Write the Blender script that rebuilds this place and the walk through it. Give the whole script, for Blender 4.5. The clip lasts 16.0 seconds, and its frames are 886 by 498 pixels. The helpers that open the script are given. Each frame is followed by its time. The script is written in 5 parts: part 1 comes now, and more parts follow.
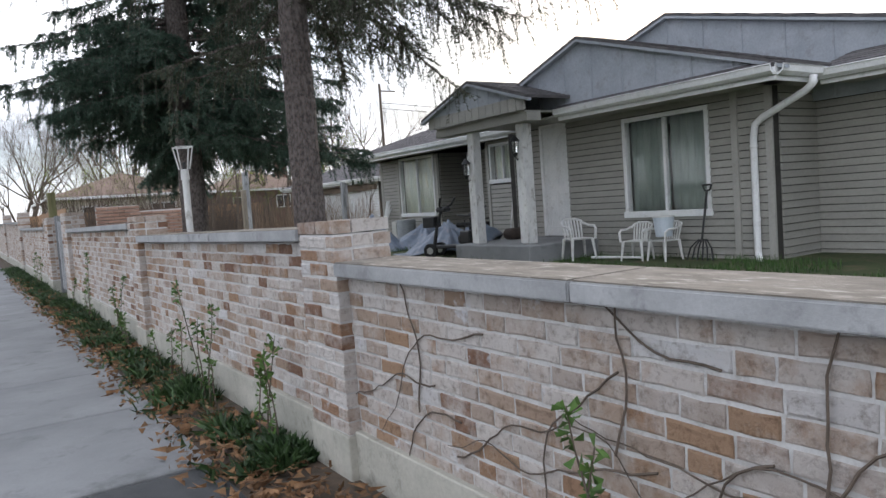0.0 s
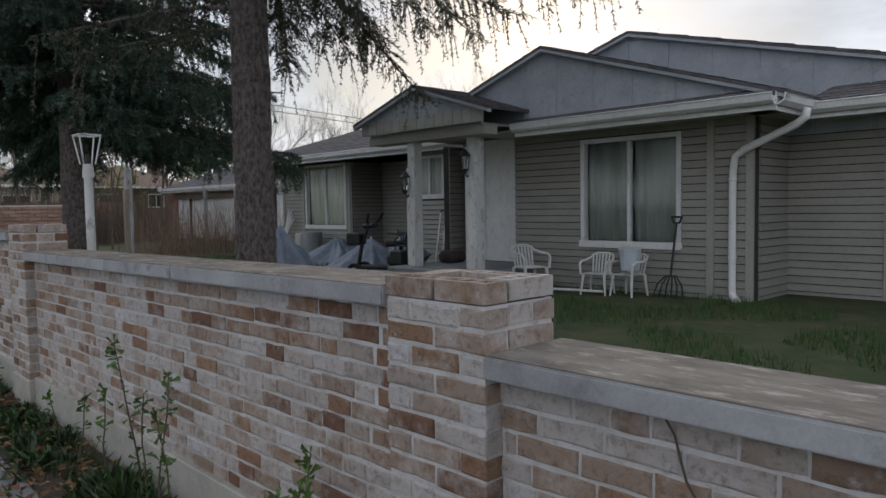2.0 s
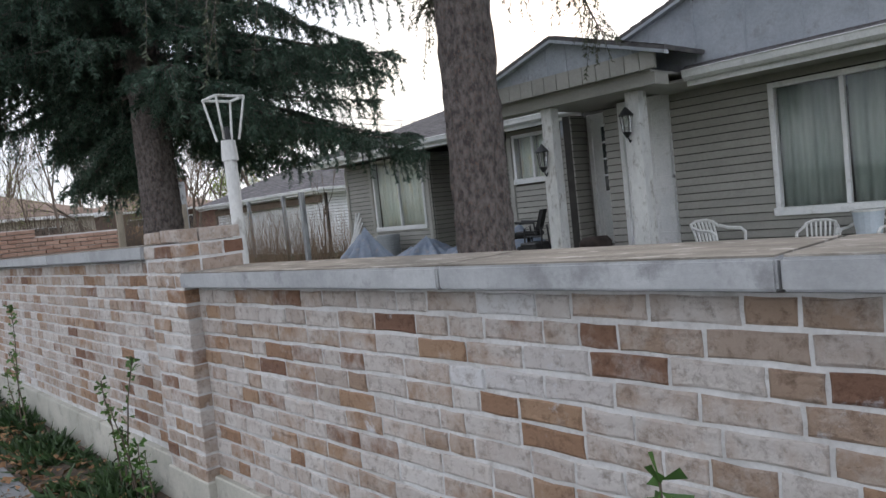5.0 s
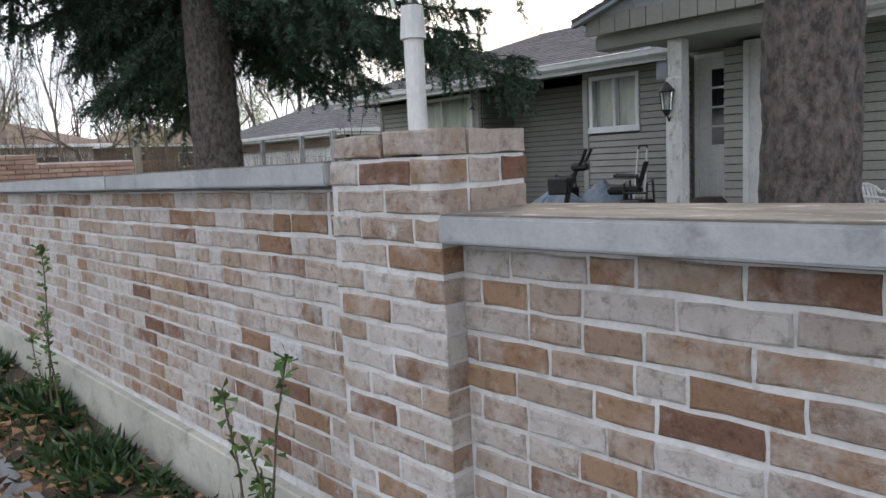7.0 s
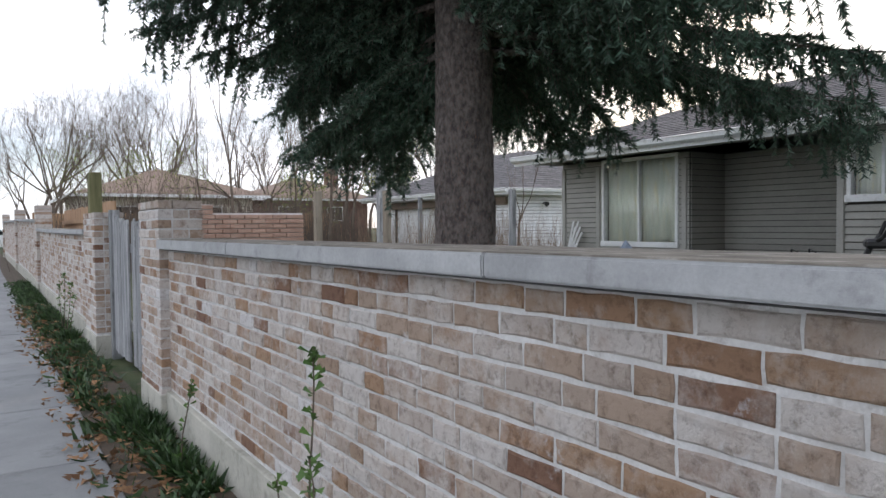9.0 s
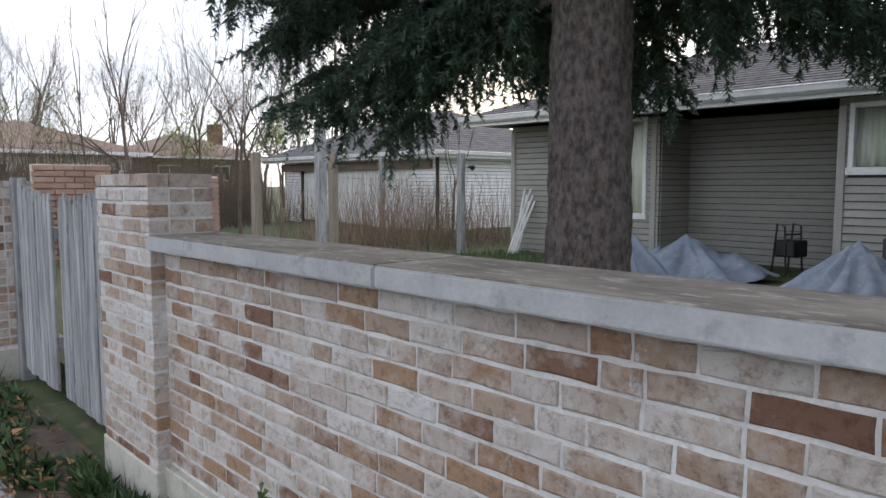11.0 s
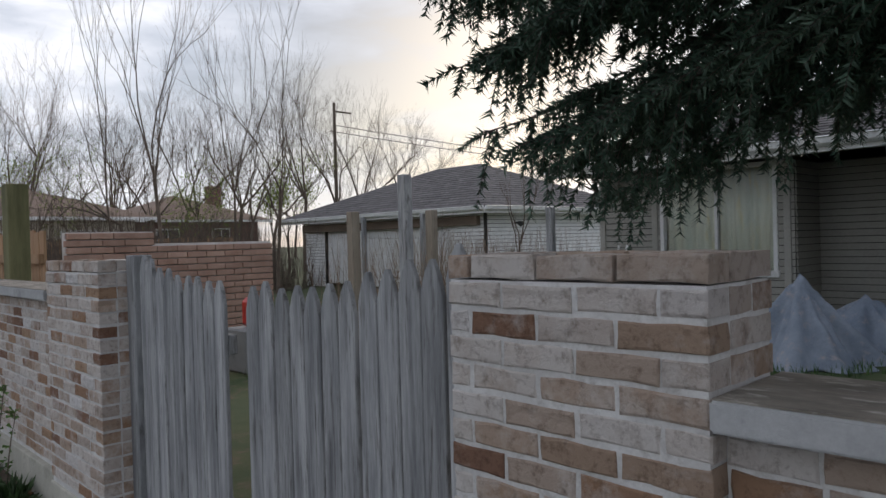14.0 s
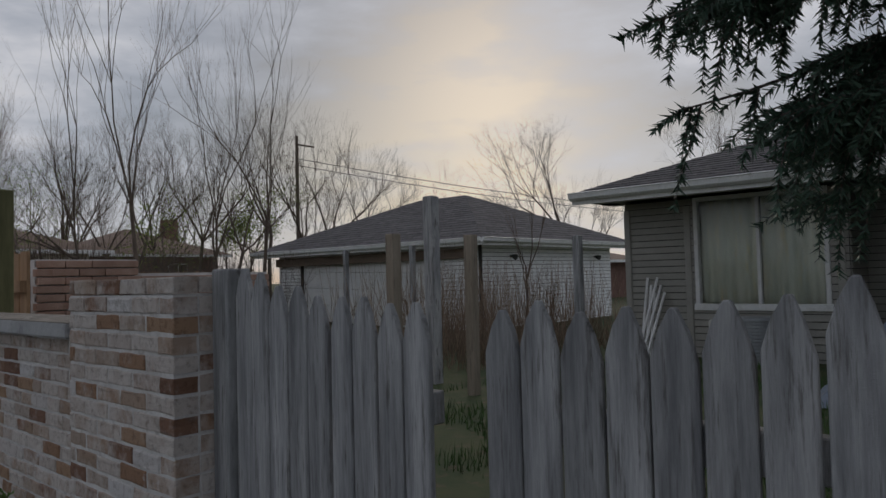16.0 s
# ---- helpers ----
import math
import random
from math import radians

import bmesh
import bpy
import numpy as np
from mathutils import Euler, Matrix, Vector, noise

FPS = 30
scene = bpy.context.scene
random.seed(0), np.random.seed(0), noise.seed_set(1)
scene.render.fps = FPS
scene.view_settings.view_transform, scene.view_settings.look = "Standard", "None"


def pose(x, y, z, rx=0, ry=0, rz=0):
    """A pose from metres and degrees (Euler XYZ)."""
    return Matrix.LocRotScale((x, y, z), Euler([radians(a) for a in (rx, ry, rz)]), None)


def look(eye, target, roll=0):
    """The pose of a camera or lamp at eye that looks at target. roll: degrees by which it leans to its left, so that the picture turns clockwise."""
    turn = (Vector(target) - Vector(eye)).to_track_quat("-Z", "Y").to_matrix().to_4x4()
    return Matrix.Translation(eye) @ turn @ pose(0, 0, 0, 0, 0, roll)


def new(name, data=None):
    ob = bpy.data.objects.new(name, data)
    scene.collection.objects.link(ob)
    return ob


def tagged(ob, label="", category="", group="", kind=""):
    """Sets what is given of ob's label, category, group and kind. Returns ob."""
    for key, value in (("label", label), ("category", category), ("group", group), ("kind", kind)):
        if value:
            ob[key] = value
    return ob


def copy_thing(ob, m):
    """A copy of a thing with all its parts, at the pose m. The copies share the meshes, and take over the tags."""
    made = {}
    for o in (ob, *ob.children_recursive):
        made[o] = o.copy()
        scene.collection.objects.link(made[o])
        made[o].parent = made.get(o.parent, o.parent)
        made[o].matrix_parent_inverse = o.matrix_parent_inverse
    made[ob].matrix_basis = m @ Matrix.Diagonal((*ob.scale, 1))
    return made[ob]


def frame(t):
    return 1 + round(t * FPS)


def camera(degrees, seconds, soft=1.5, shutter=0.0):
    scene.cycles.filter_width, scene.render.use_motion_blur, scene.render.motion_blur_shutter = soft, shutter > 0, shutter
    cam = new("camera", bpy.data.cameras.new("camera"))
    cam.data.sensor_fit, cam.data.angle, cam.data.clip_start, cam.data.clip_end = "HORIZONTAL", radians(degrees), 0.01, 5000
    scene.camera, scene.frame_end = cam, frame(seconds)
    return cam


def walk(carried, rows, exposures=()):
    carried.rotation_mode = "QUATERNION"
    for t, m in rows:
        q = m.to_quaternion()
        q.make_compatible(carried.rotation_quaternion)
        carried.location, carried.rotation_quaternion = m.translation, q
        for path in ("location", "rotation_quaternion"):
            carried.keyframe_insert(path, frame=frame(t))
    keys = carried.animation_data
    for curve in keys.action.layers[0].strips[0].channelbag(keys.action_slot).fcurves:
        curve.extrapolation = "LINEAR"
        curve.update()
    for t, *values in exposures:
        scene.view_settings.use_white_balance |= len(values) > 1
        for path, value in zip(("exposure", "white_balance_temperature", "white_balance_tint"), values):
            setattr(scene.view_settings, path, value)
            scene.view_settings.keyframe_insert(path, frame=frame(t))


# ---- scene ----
cam = camera(63.6, 16.0)
PATH = [
    (0, (-1.41, 2.531, 1.266), (-0.306, 4.193, 1.133), -4.1),
    (0.5, (-1.302, 3.042, 1.283), (-0.145, 4.673, 1.251), -2.9),
    (1, (-1.28, 3.542, 1.257), (-0.245, 5.253, 1.223), -4.0),
    (1.5, (-1.39, 3.798, 1.311), (-0.159, 5.374, 1.266), -1.7),
    (2, (-1.385, 4.26, 1.413), (-0.004, 5.702, 1.296), -0.9),
    (2.5, (-1.405, 4.748, 1.437), (0.067, 6.101, 1.387), -2.2),
    (3, (-1.329, 5.247, 1.436), (0.193, 6.538, 1.556), 0.4),
    (3.5, (-1.322, 5.777, 1.386), (0.144, 7.137, 1.43), -1.2),
    (4, (-1.297, 6.164, 1.356), (0.062, 7.629, 1.29), -4.3),
    (6.3, (-1.188, 8.215, 1.266), (0.173, 9.669, 1.074), -6.7),
    (6.5, (-1.159, 8.411, 1.277), (0.182, 9.878, 1.052), -5.8),
    (7, (-1.090, 8.898, 1.260), (0.259, 10.354, 1.016), -2.8),
    (7.5, (-1.036, 9.372, 1.257), (0.221, 10.896, 0.946), -2.2),
    (8, (-1.01, 9.916, 1.296), (0.142, 11.518, 0.976), -2.6),
    (8.5, (-0.996, 10.417, 1.283), (0.157, 12.044, 1.129), -2.5),
    (9, (-1.028, 10.827, 1.331), (0.061, 12.503, 1.265), -0.6),
    (11.3, (-1.17, 13.09, 1.475), (0.226, 14.513, 1.30), 0.4),
    (11.5, (-1.12, 13.28, 1.465), (0.299, 14.68, 1.308), 0.7),
    (12, (-1.046, 13.815, 1.425), (0.359, 15.234, 1.316), 1.9),
    (12.5, (-0.974, 14.247, 1.391), (0.441, 15.66, 1.39), 0.6),
    (13, (-1.074, 14.607, 1.461), (0.374, 15.984, 1.386), -1.3),
    (13.5, (-1.185, 14.935, 1.549), (0.272, 16.305, 1.498), -1.3),
    (14, (-1.28, 15.315, 1.56), (0.116, 16.747, 1.537), -1.6),
    (14.5, (-1.303, 15.717, 1.543), (0.082, 17.158, 1.608), -0.3),
    (15, (-1.281, 16.101, 1.533), (0.144, 17.502, 1.622), -0.9),
    (15.5, (-1.198, 16.563, 1.475), (0.257, 17.93, 1.59), -1.5),
    (16, (-1.19, 16.86, 1.48), (0.30, 18.19, 1.56), -1.5),
]
EXPOSURES = [(0.0, 1.15), (0.5, 0.9), (1.0, 0.4), (1.5, 0.25), (2.0, 0.25), (2.5, 0.4), (3.0, 0.1), (3.5, -0.2), (4.0, 0.85), (4.2, 1.0), (6.3, 1.2), (7.0, 1.25), (9.0, 1.2), (11.5, 1.22), (12.0, 1.07), (12.5, 0.72), (13.0, 0.42), (13.5, 0.37), (14.0, 0.22), (14.5, -0.13), (15.0, -0.43), (16.0, -0.68)]
walk(cam, [(t, look(*p)) for t, *p in PATH], EXPOSURES)

# ---------- world, sun ----------
SUN_AZ, SUN_EL = radians(53), radians(18)   # azimuth from +y towards +x
world = bpy.data.worlds.new("overcast_evening")
scene.world = world
world.use_nodes = True
wn, wl = world.node_tree.nodes, world.node_tree.links
wn.clear()
w_out = wn.new("ShaderNodeOutputWorld")
w_bg = wn.new("ShaderNodeBackground")
w_sky = wn.new("ShaderNodeTexSky")
w_sky.sky_type = "NISHITA"
w_sky.sun_disc = False
w_sky.sun_elevation = SUN_EL
w_sky.sun_rotation = SUN_AZ
w_scale = wn.new("ShaderNodeVectorMath")
w_scale.operation = "SCALE"
w_scale.inputs["Scale"].default_value = 0.042
wl.new(w_sky.outputs[0], w_scale.inputs[0])
w_co = wn.new("ShaderNodeTexCoord")
w_map = wn.new("ShaderNodeMapping")
w_map.inputs["Scale"].default_value = (1.0, 1.0, 3.2)
wl.new(w_co.outputs["Generated"], w_map.inputs[0])
w_noise = wn.new("ShaderNodeTexNoise")
w_noise.inputs["Scale"].default_value = 2.3
w_noise.inputs["Detail"].default_value = 7
w_noise.inputs["Roughness"].default_value = 0.55
wl.new(w_map.outputs[0], w_noise.inputs["Vector"])
w_ramp = wn.new("ShaderNodeValToRGB")
w_ramp.color_ramp.elements[0].position = 0.36
w_ramp.color_ramp.elements[0].color = (0.25, 0.25, 0.25, 1)
w_ramp.color_ramp.elements[1].position = 0.60
w_ramp.color_ramp.elements[1].color = (0.95, 0.95, 0.95, 1)
wl.new(w_noise.outputs["Fac"], w_ramp.inputs[0])
w_cloud = wn.new("ShaderNodeValToRGB")
w_cloud.color_ramp.elements[0].position = 0.40
w_cloud.color_ramp.elements[0].color = (0.62, 0.69, 0.84, 1)
w_cloud.color_ramp.elements[1].position = 0.72
w_cloud.color_ramp.elements[1].color = (1.06, 1.04, 1.06, 1)
wl.new(w_noise.outputs["Fac"], w_cloud.inputs[0])
w_mix = wn.new("ShaderNodeMixRGB")
wl.new(w_ramp.outputs[0], w_mix.inputs[0])
wl.new(w_scale.outputs[0], w_mix.inputs[1])
wl.new(w_cloud.outputs[0], w_mix.inputs[2])
wl.new(w_mix.outputs[0], w_bg.inputs["Color"])
w_bg.inputs["Strength"].default_value = 1.0
wl.new(w_bg.outputs[0], w_out.inputs[0])

sun = new("sun", bpy.data.lights.new("sun", "SUN"))
sun.data.energy = 0.8
sun.data.angle = radians(14)
sun.data.color = (1.0, 0.86, 0.72)
sun.matrix_world = look((math.sin(SUN_AZ) * 60, math.cos(SUN_AZ) * 60, math.tan(SUN_EL) * 60), (0, 0, 0))


# ---------- materials ----------
def mat(name, a, b, rough=0.8, scale=4.0, fine=60.0, bump=0.3, metal=0.0, c=None, rand=0.0, island=False, stretch=(1, 1, 1), spread=(0.35, 0.65), dist=0.004):
    """Two-scale procedural surface: a and b mixed by a broad noise, c in stains, fine grain in the bump."""
    m = bpy.data.materials.new(name)
    m.use_nodes = True
    n, l = m.node_tree.nodes, m.node_tree.links
    p = n["Principled BSDF"]
    p.inputs["Metallic"].default_value = metal
    co = n.new("ShaderNodeTexCoord")
    mp = n.new("ShaderNodeMapping")
    mp.inputs["Scale"].default_value = stretch
    l.new(co.outputs["Object"], mp.inputs[0])
    vec = mp.outputs[0]
    info = n.new("ShaderNodeObjectInfo")
    off = n.new("ShaderNodeVectorMath")
    off.operation = "MULTIPLY_ADD"
    l.new(info.outputs["Random"], off.inputs[0])
    off.inputs[1].default_value = (17.0, 31.0, 23.0)
    l.new(vec, off.inputs[2])
    vec = off.outputs[0]
    n1 = n.new("ShaderNodeTexNoise")
    n1.inputs["Scale"].default_value = scale
    n1.inputs["Detail"].default_value = 6
    n1.inputs["Roughness"].default_value = 0.62
    l.new(vec, n1.inputs["Vector"])
    r1 = n.new("ShaderNodeValToRGB")
    r1.color_ramp.elements[0].position, r1.color_ramp.elements[1].position = spread
    r1.color_ramp.elements[0].color, r1.color_ramp.elements[1].color = (*a, 1), (*b, 1)
    l.new(n1.outputs["Fac"], r1.inputs[0])
    col = r1.outputs[0]
    n2 = n.new("ShaderNodeTexNoise")
    n2.inputs["Scale"].default_value = fine
    n2.inputs["Detail"].default_value = 5
    n2.inputs["Roughness"].default_value = 0.7
    l.new(vec, n2.inputs["Vector"])
    if c:
        r2 = n.new("ShaderNodeValToRGB")
        r2.color_ramp.elements[0].position, r2.color_ramp.elements[1].position = 0.54, 0.68
        n3 = n.new("ShaderNodeTexNoise")
        n3.inputs["Scale"].default_value = scale * 2.7
        n3.inputs["Detail"].default_value = 8
        n3.inputs["Roughness"].default_value = 0.7
        l.new(vec, n3.inputs["Vector"])
        l.new(n3.outputs["Fac"], r2.inputs[0])
        mx = n.new("ShaderNodeMixRGB")
        l.new(r2.outputs[0], mx.inputs[0])
        l.new(col, mx.inputs[1])
        mx.inputs[2].default_value = (*c, 1)
        col = mx.outputs[0]
    hs = n.new("ShaderNodeHueSaturation")
    l.new(col, hs.inputs["Color"])
    val = n.new("ShaderNodeMapRange")
    val.inputs["To Min"].default_value, val.inputs["To Max"].default_value = 0.78 - rand, 1.22 + rand
    l.new(n2.outputs["Fac"], val.inputs["Value"])
    v = val.outputs[0]
    if rand:
        rnd = n.new("ShaderNodeMapRange")
        rnd.inputs["To Min"].default_value, rnd.inputs["To Max"].default_value = 1 - rand, 1 + rand
        if island:
            geo = n.new("ShaderNodeNewGeometry")
            l.new(geo.outputs["Random Per Island"], rnd.inputs["Value"])
        else:
            l.new(info.outputs["Random"], rnd.inputs["Value"])
        mul = n.new("ShaderNodeMath")
        mul.operation = "MULTIPLY"
        l.new(v, mul.inputs[0])
        l.new(rnd.outputs[0], mul.inputs[1])
        v = mul.outputs[0]
    l.new(v, hs.inputs["Value"])
    l.new(hs.outputs[0], p.inputs["Base Color"])
    rr = n.new("ShaderNodeMapRange")
    rr.inputs["To Min"].default_value, rr.inputs["To Max"].default_value = max(rough - 0.12, 0.03), min(rough + 0.12, 1)
    l.new(n1.outputs["Fac"], rr.inputs["Value"])
    l.new(rr.outputs[0], p.inputs["Roughness"])
    if bump:
        bp = n.new("ShaderNodeBump")
        bp.inputs["Strength"].default_value = bump
        bp.inputs["Distance"].default_value = dist
        l.new(n2.outputs["Fac"], bp.inputs["Height"])
        l.new(bp.outputs[0], p.inputs["Normal"])
    return m


def brick_mat(name="reclaimed_brick", island=False):
    """Reclaimed face brick: tan to brown, each brick its own tone, washed with old mortar and whitewash."""
    m = bpy.data.materials.new(name)
    m.use_nodes = True
    n, l = m.node_tree.nodes, m.node_tree.links
    p = n["Principled BSDF"]
    info = n.new("ShaderNodeObjectInfo")
    co = n.new("ShaderNodeTexCoord")
    off = n.new("ShaderNodeVectorMath")
    off.operation = "MULTIPLY_ADD"
    l.new(info.outputs["Random"], off.inputs[0])
    off.inputs[1].default_value = (57.0, 91.0, 33.0)
    l.new(co.outputs["Object"], off.inputs[2])
    tone = n.new("ShaderNodeValToRGB")
    e = tone.color_ramp.elements
    e[0].position, e[0].color = 0.0, (0.20, 0.10, 0.06, 1)
    e[1].position, e[1].color = 1.0, (0.66, 0.65, 0.65, 1)
    for pos, c in ((0.12, (0.29, 0.16, 0.09, 1)), (0.27, (0.37, 0.225, 0.13, 1)), (0.42, (0.34, 0.235, 0.165, 1)), (0.60, (0.42, 0.31, 0.235, 1)), (0.78, (0.40, 0.32, 0.265, 1)), (0.94, (0.50, 0.44, 0.40, 1))):
        x = e.new(pos)
        x.color = c
    geo = n.new("ShaderNodeNewGeometry")
    l.new(geo.outputs["Random Per Island"] if island else info.outputs["Random"], tone.inputs[0])
    wash = n.new("ShaderNodeTexNoise")
    wash.inputs["Scale"].default_value = 9.0
    wash.inputs["Detail"].default_value = 7
    wash.inputs["Roughness"].default_value = 0.68
    l.new(off.outputs[0], wash.inputs["Vector"])
    wr = n.new("ShaderNodeValToRGB")
    wr.color_ramp.elements[0].position, wr.color_ramp.elements[1].position = 0.42, 0.74
    wr.color_ramp.elements[1].color = (0.85, 0.85, 0.85, 1)
    own = n.new("ShaderNodeMath")
    own.operation = "MULTIPLY"
    own.inputs[1].default_value = 7.31
    l.new(geo.outputs["Random Per Island"] if island else info.outputs["Random"], own.inputs[0])
    frac = n.new("ShaderNodeMath")
    frac.operation = "FRACT"
    l.new(own.outputs[0], frac.inputs[0])
    lift = n.new("ShaderNodeMath")
    lift.operation = "MULTIPLY_ADD"
    lift.inputs[1].default_value = 0.44
    l.new(frac.outputs[0], lift.inputs[0])
    low_wash = n.new("ShaderNodeMath")
    low_wash.operation = "SUBTRACT"
    low_wash.inputs[1].default_value = 0.17
    l.new(wash.outputs["Fac"], low_wash.inputs[0])
    l.new(low_wash.outputs[0], lift.inputs[2])
    l.new(lift.outputs[0], wr.inputs[0])
    mx = n.new("ShaderNodeMixRGB")
    l.new(wr.outputs[0], mx.inputs[0])
    l.new(tone.outputs[0], mx.inputs[1])
    mx.inputs[2].default_value = (0.62, 0.58, 0.545, 1)
    dark = n.new("ShaderNodeTexNoise")
    dark.inputs["Scale"].default_value = 30.0
    dark.inputs["Detail"].default_value = 8
    dark.inputs["Roughness"].default_value = 0.75
    l.new(off.outputs[0], dark.inputs["Vector"])
    dr = n.new("ShaderNodeValToRGB")
    dr.color_ramp.elements[0].position, dr.color_ramp.elements[1].position = 0.32, 0.5
    dr.color_ramp.elements[0].color = (0.45, 0.40, 0.36, 1)
    l.new(dark.outputs["Fac"], dr.inputs[0])
    mu = n.new("ShaderNodeMixRGB")
    mu.blend_type = "MULTIPLY"
    mu.inputs[0].default_value = 0.85
    # splashes of old white paint that run over several bricks
    paint = n.new("ShaderNodeTexNoise")
    paint.inputs["Scale"].default_value = 5.5
    paint.inputs["Detail"].default_value = 9
    paint.inputs["Roughness"].default_value = 0.7
    l.new(geo.outputs["Position"], paint.inputs["Vector"])
    pr = n.new("ShaderNodeValToRGB")
    pr.color_ramp.elements[0].position, pr.color_ramp.elements[1].position = 0.63, 0.70
    pr.color_ramp.elements[1].color = (0.8, 0.8, 0.8, 1)
    l.new(paint.outputs["Fac"], pr.inputs[0])
    white = n.new("ShaderNodeMixRGB")
    l.new(pr.outputs[0], white.inputs[0])
    l.new(mx.outputs[0], white.inputs[1])
    white.inputs[2].default_value = (0.66, 0.67, 0.70, 1)
    l.new(white.outputs[0], mu.inputs[1])
    l.new(dr.outputs[0], mu.inputs[2])
    hs = n.new("ShaderNodeHueSaturation")
    hs.inputs["Saturation"].default_value = 0.93
    l.new(mu.outputs[0], hs.inputs["Color"])
    l.new(hs.outputs[0], p.inputs["Base Color"])
    p.inputs["Roughness"].default_value = 0.9
    bp = n.new("ShaderNodeBump")
    bp.inputs["Strength"].default_value = 0.9
    bp.inputs["Distance"].default_value = 0.016
    l.new(dark.outputs["Fac"], bp.inputs["Height"])
    l.new(bp.outputs[0], p.inputs["Normal"])
    return m


def glass_mat():
    m = bpy.data.materials.new("window_glass")
    m.use_nodes = True
    p = m.node_tree.nodes["Principled BSDF"]
    p.inputs["Base Color"].default_value = (0.95, 0.97, 0.96, 1)
    p.inputs["Roughness"].default_value = 0.03
    p.inputs["Transmission Weight"].default_value = 1.0
    p.inputs["IOR"].default_value = 1.3
    return m


BRICK = brick_mat()
BRICK_FAR = brick_mat("reclaimed_brick_far", True)
MORTAR = mat("mortar", (0.50, 0.485, 0.47), (0.65, 0.64, 0.63), 0.95, 6, 90, 0.6, c=(0.40, 0.38, 0.36))
CAP = mat("limestone_coping_face", (0.30, 0.305, 0.31), (0.43, 0.435, 0.44), 0.85, 3, 70, 0.35, c=(0.24, 0.24, 0.245))
CAPTOP = mat("weathered_coping_top", (0.13, 0.115, 0.095), (0.27, 0.24, 0.205), 0.95, 9, 80, 0.8, c=(0.44, 0.41, 0.37), stretch=(1, 0.35, 1))
BASE = mat("painted_concrete_footing", (0.36, 0.35, 0.30), (0.50, 0.48, 0.42), 0.9, 2.5, 50, 0.4, c=(0.28, 0.27, 0.23))
CONC = mat("pavement_concrete", (0.20, 0.205, 0.21), (0.28, 0.285, 0.29), 0.9, 1.2, 120, 0.4, c=(0.17, 0.175, 0.175))
ASPH = mat("asphalt", (0.045, 0.047, 0.05), (0.085, 0.087, 0.09), 0.9, 2, 200, 0.6)
SOIL = mat("leafy_soil", (0.055, 0.042, 0.03), (0.12, 0.085, 0.06), 0.95, 6, 70, 0.9, c=(0.03, 0.04, 0.02))
LAWN = mat("lawn_soil", (0.03, 0.055, 0.014), (0.075, 0.085, 0.032), 0.95, 2.0, 60, 0.8, c=(0.13, 0.09, 0.06))
GRASS = mat("grass_blades", (0.028, 0.075, 0.014), (0.065, 0.13, 0.03), 0.7, 3, 20, 0, rand=0.35, island=True)
IVY = mat("dark_ground_ivy", (0.018, 0.045, 0.012), (0.05, 0.095, 0.028), 0.55, 5, 30, 0, rand=0.4, island=True)
WEED = mat("weed_leaves", (0.04, 0.10, 0.016), (0.10, 0.18, 0.035), 0.6, 5, 30, 0, rand=0.3, island=True)
DRYSTEM = mat("dry_stems", (0.17, 0.11, 0.075), (0.33, 0.25, 0.18), 0.9, 5, 40, 0, rand=0.35, island=True)
DRYLEAF = mat("dry_leaves", (0.13, 0.065, 0.03), (0.30, 0.17, 0.085), 0.85, 5, 40, 0, rand=0.4, island=True)
SIDING = mat("grey_beige_vinyl_siding", (0.30, 0.295, 0.265), (0.36, 0.35, 0.315), 0.6, 1.5, 30, 0.12, rand=0.05)
GABLE = mat("grey_painted_boards", (0.33, 0.36, 0.40), (0.43, 0.46, 0.50), 0.75, 2, 30, 0.2, c=(0.30, 0.31, 0.33), rand=0.05)
WHITE = mat("white_paint", (0.76, 0.77, 0.77), (0.86, 0.86, 0.85), 0.5, 3, 40, 0.12, c=(0.66, 0.66, 0.64))
PEEL = mat("peeling_white_paint", (0.60, 0.60, 0.59), (0.76, 0.76, 0.74), 0.7, 4, 50, 0.5, c=(0.33, 0.31, 0.28), stretch=(1, 1, 0.5))
TRIM = mat("taupe_trim", (0.34, 0.33, 0.30), (0.40, 0.39, 0.355), 0.6, 2, 30, 0.1)
SHINGLE = mat("asphalt_shingles", (0.085, 0.08, 0.085), (0.16, 0.15, 0.15), 0.95, 9, 120, 0.8, rand=0.2, island=True)
SHINGLEB = mat("brown_shingles", (0.20, 0.14, 0.105), (0.29, 0.21, 0.165), 0.95, 7, 90, 0.8, rand=0.15, island=True)
GLASS = glass_mat()
CURTAIN = mat("pale_curtain_cloth", (0.62, 0.67, 0.58), (0.80, 0.80, 0.68), 0.9, 2.2, 120, 0.3, c=(0.76, 0.70, 0.46), stretch=(1, 2, 0.35))
CURTAIN_DARK = mat("grey_green_curtain", (0.26, 0.31, 0.28), (0.38, 0.42, 0.38), 0.9, 2.2, 120, 0.3, stretch=(1, 2, 0.35))
BARK = mat("spruce_bark", (0.085, 0.072, 0.068), (0.25, 0.215, 0.20), 0.95, 30, 42, 1.0, c=(0.26, 0.16, 0.125), stretch=(1, 1, 0.6), spread=(0.38, 0.62), dist=0.06)
TWIG = mat("bare_twigs", (0.085, 0.065, 0.05), (0.15, 0.115, 0.09), 0.9, 6, 40, 0.2)
NEEDLE = mat("spruce_needles", (0.036, 0.080, 0.054), (0.085, 0.135, 0.096), 0.6, 3, 20, 0, rand=0.45, island=True)
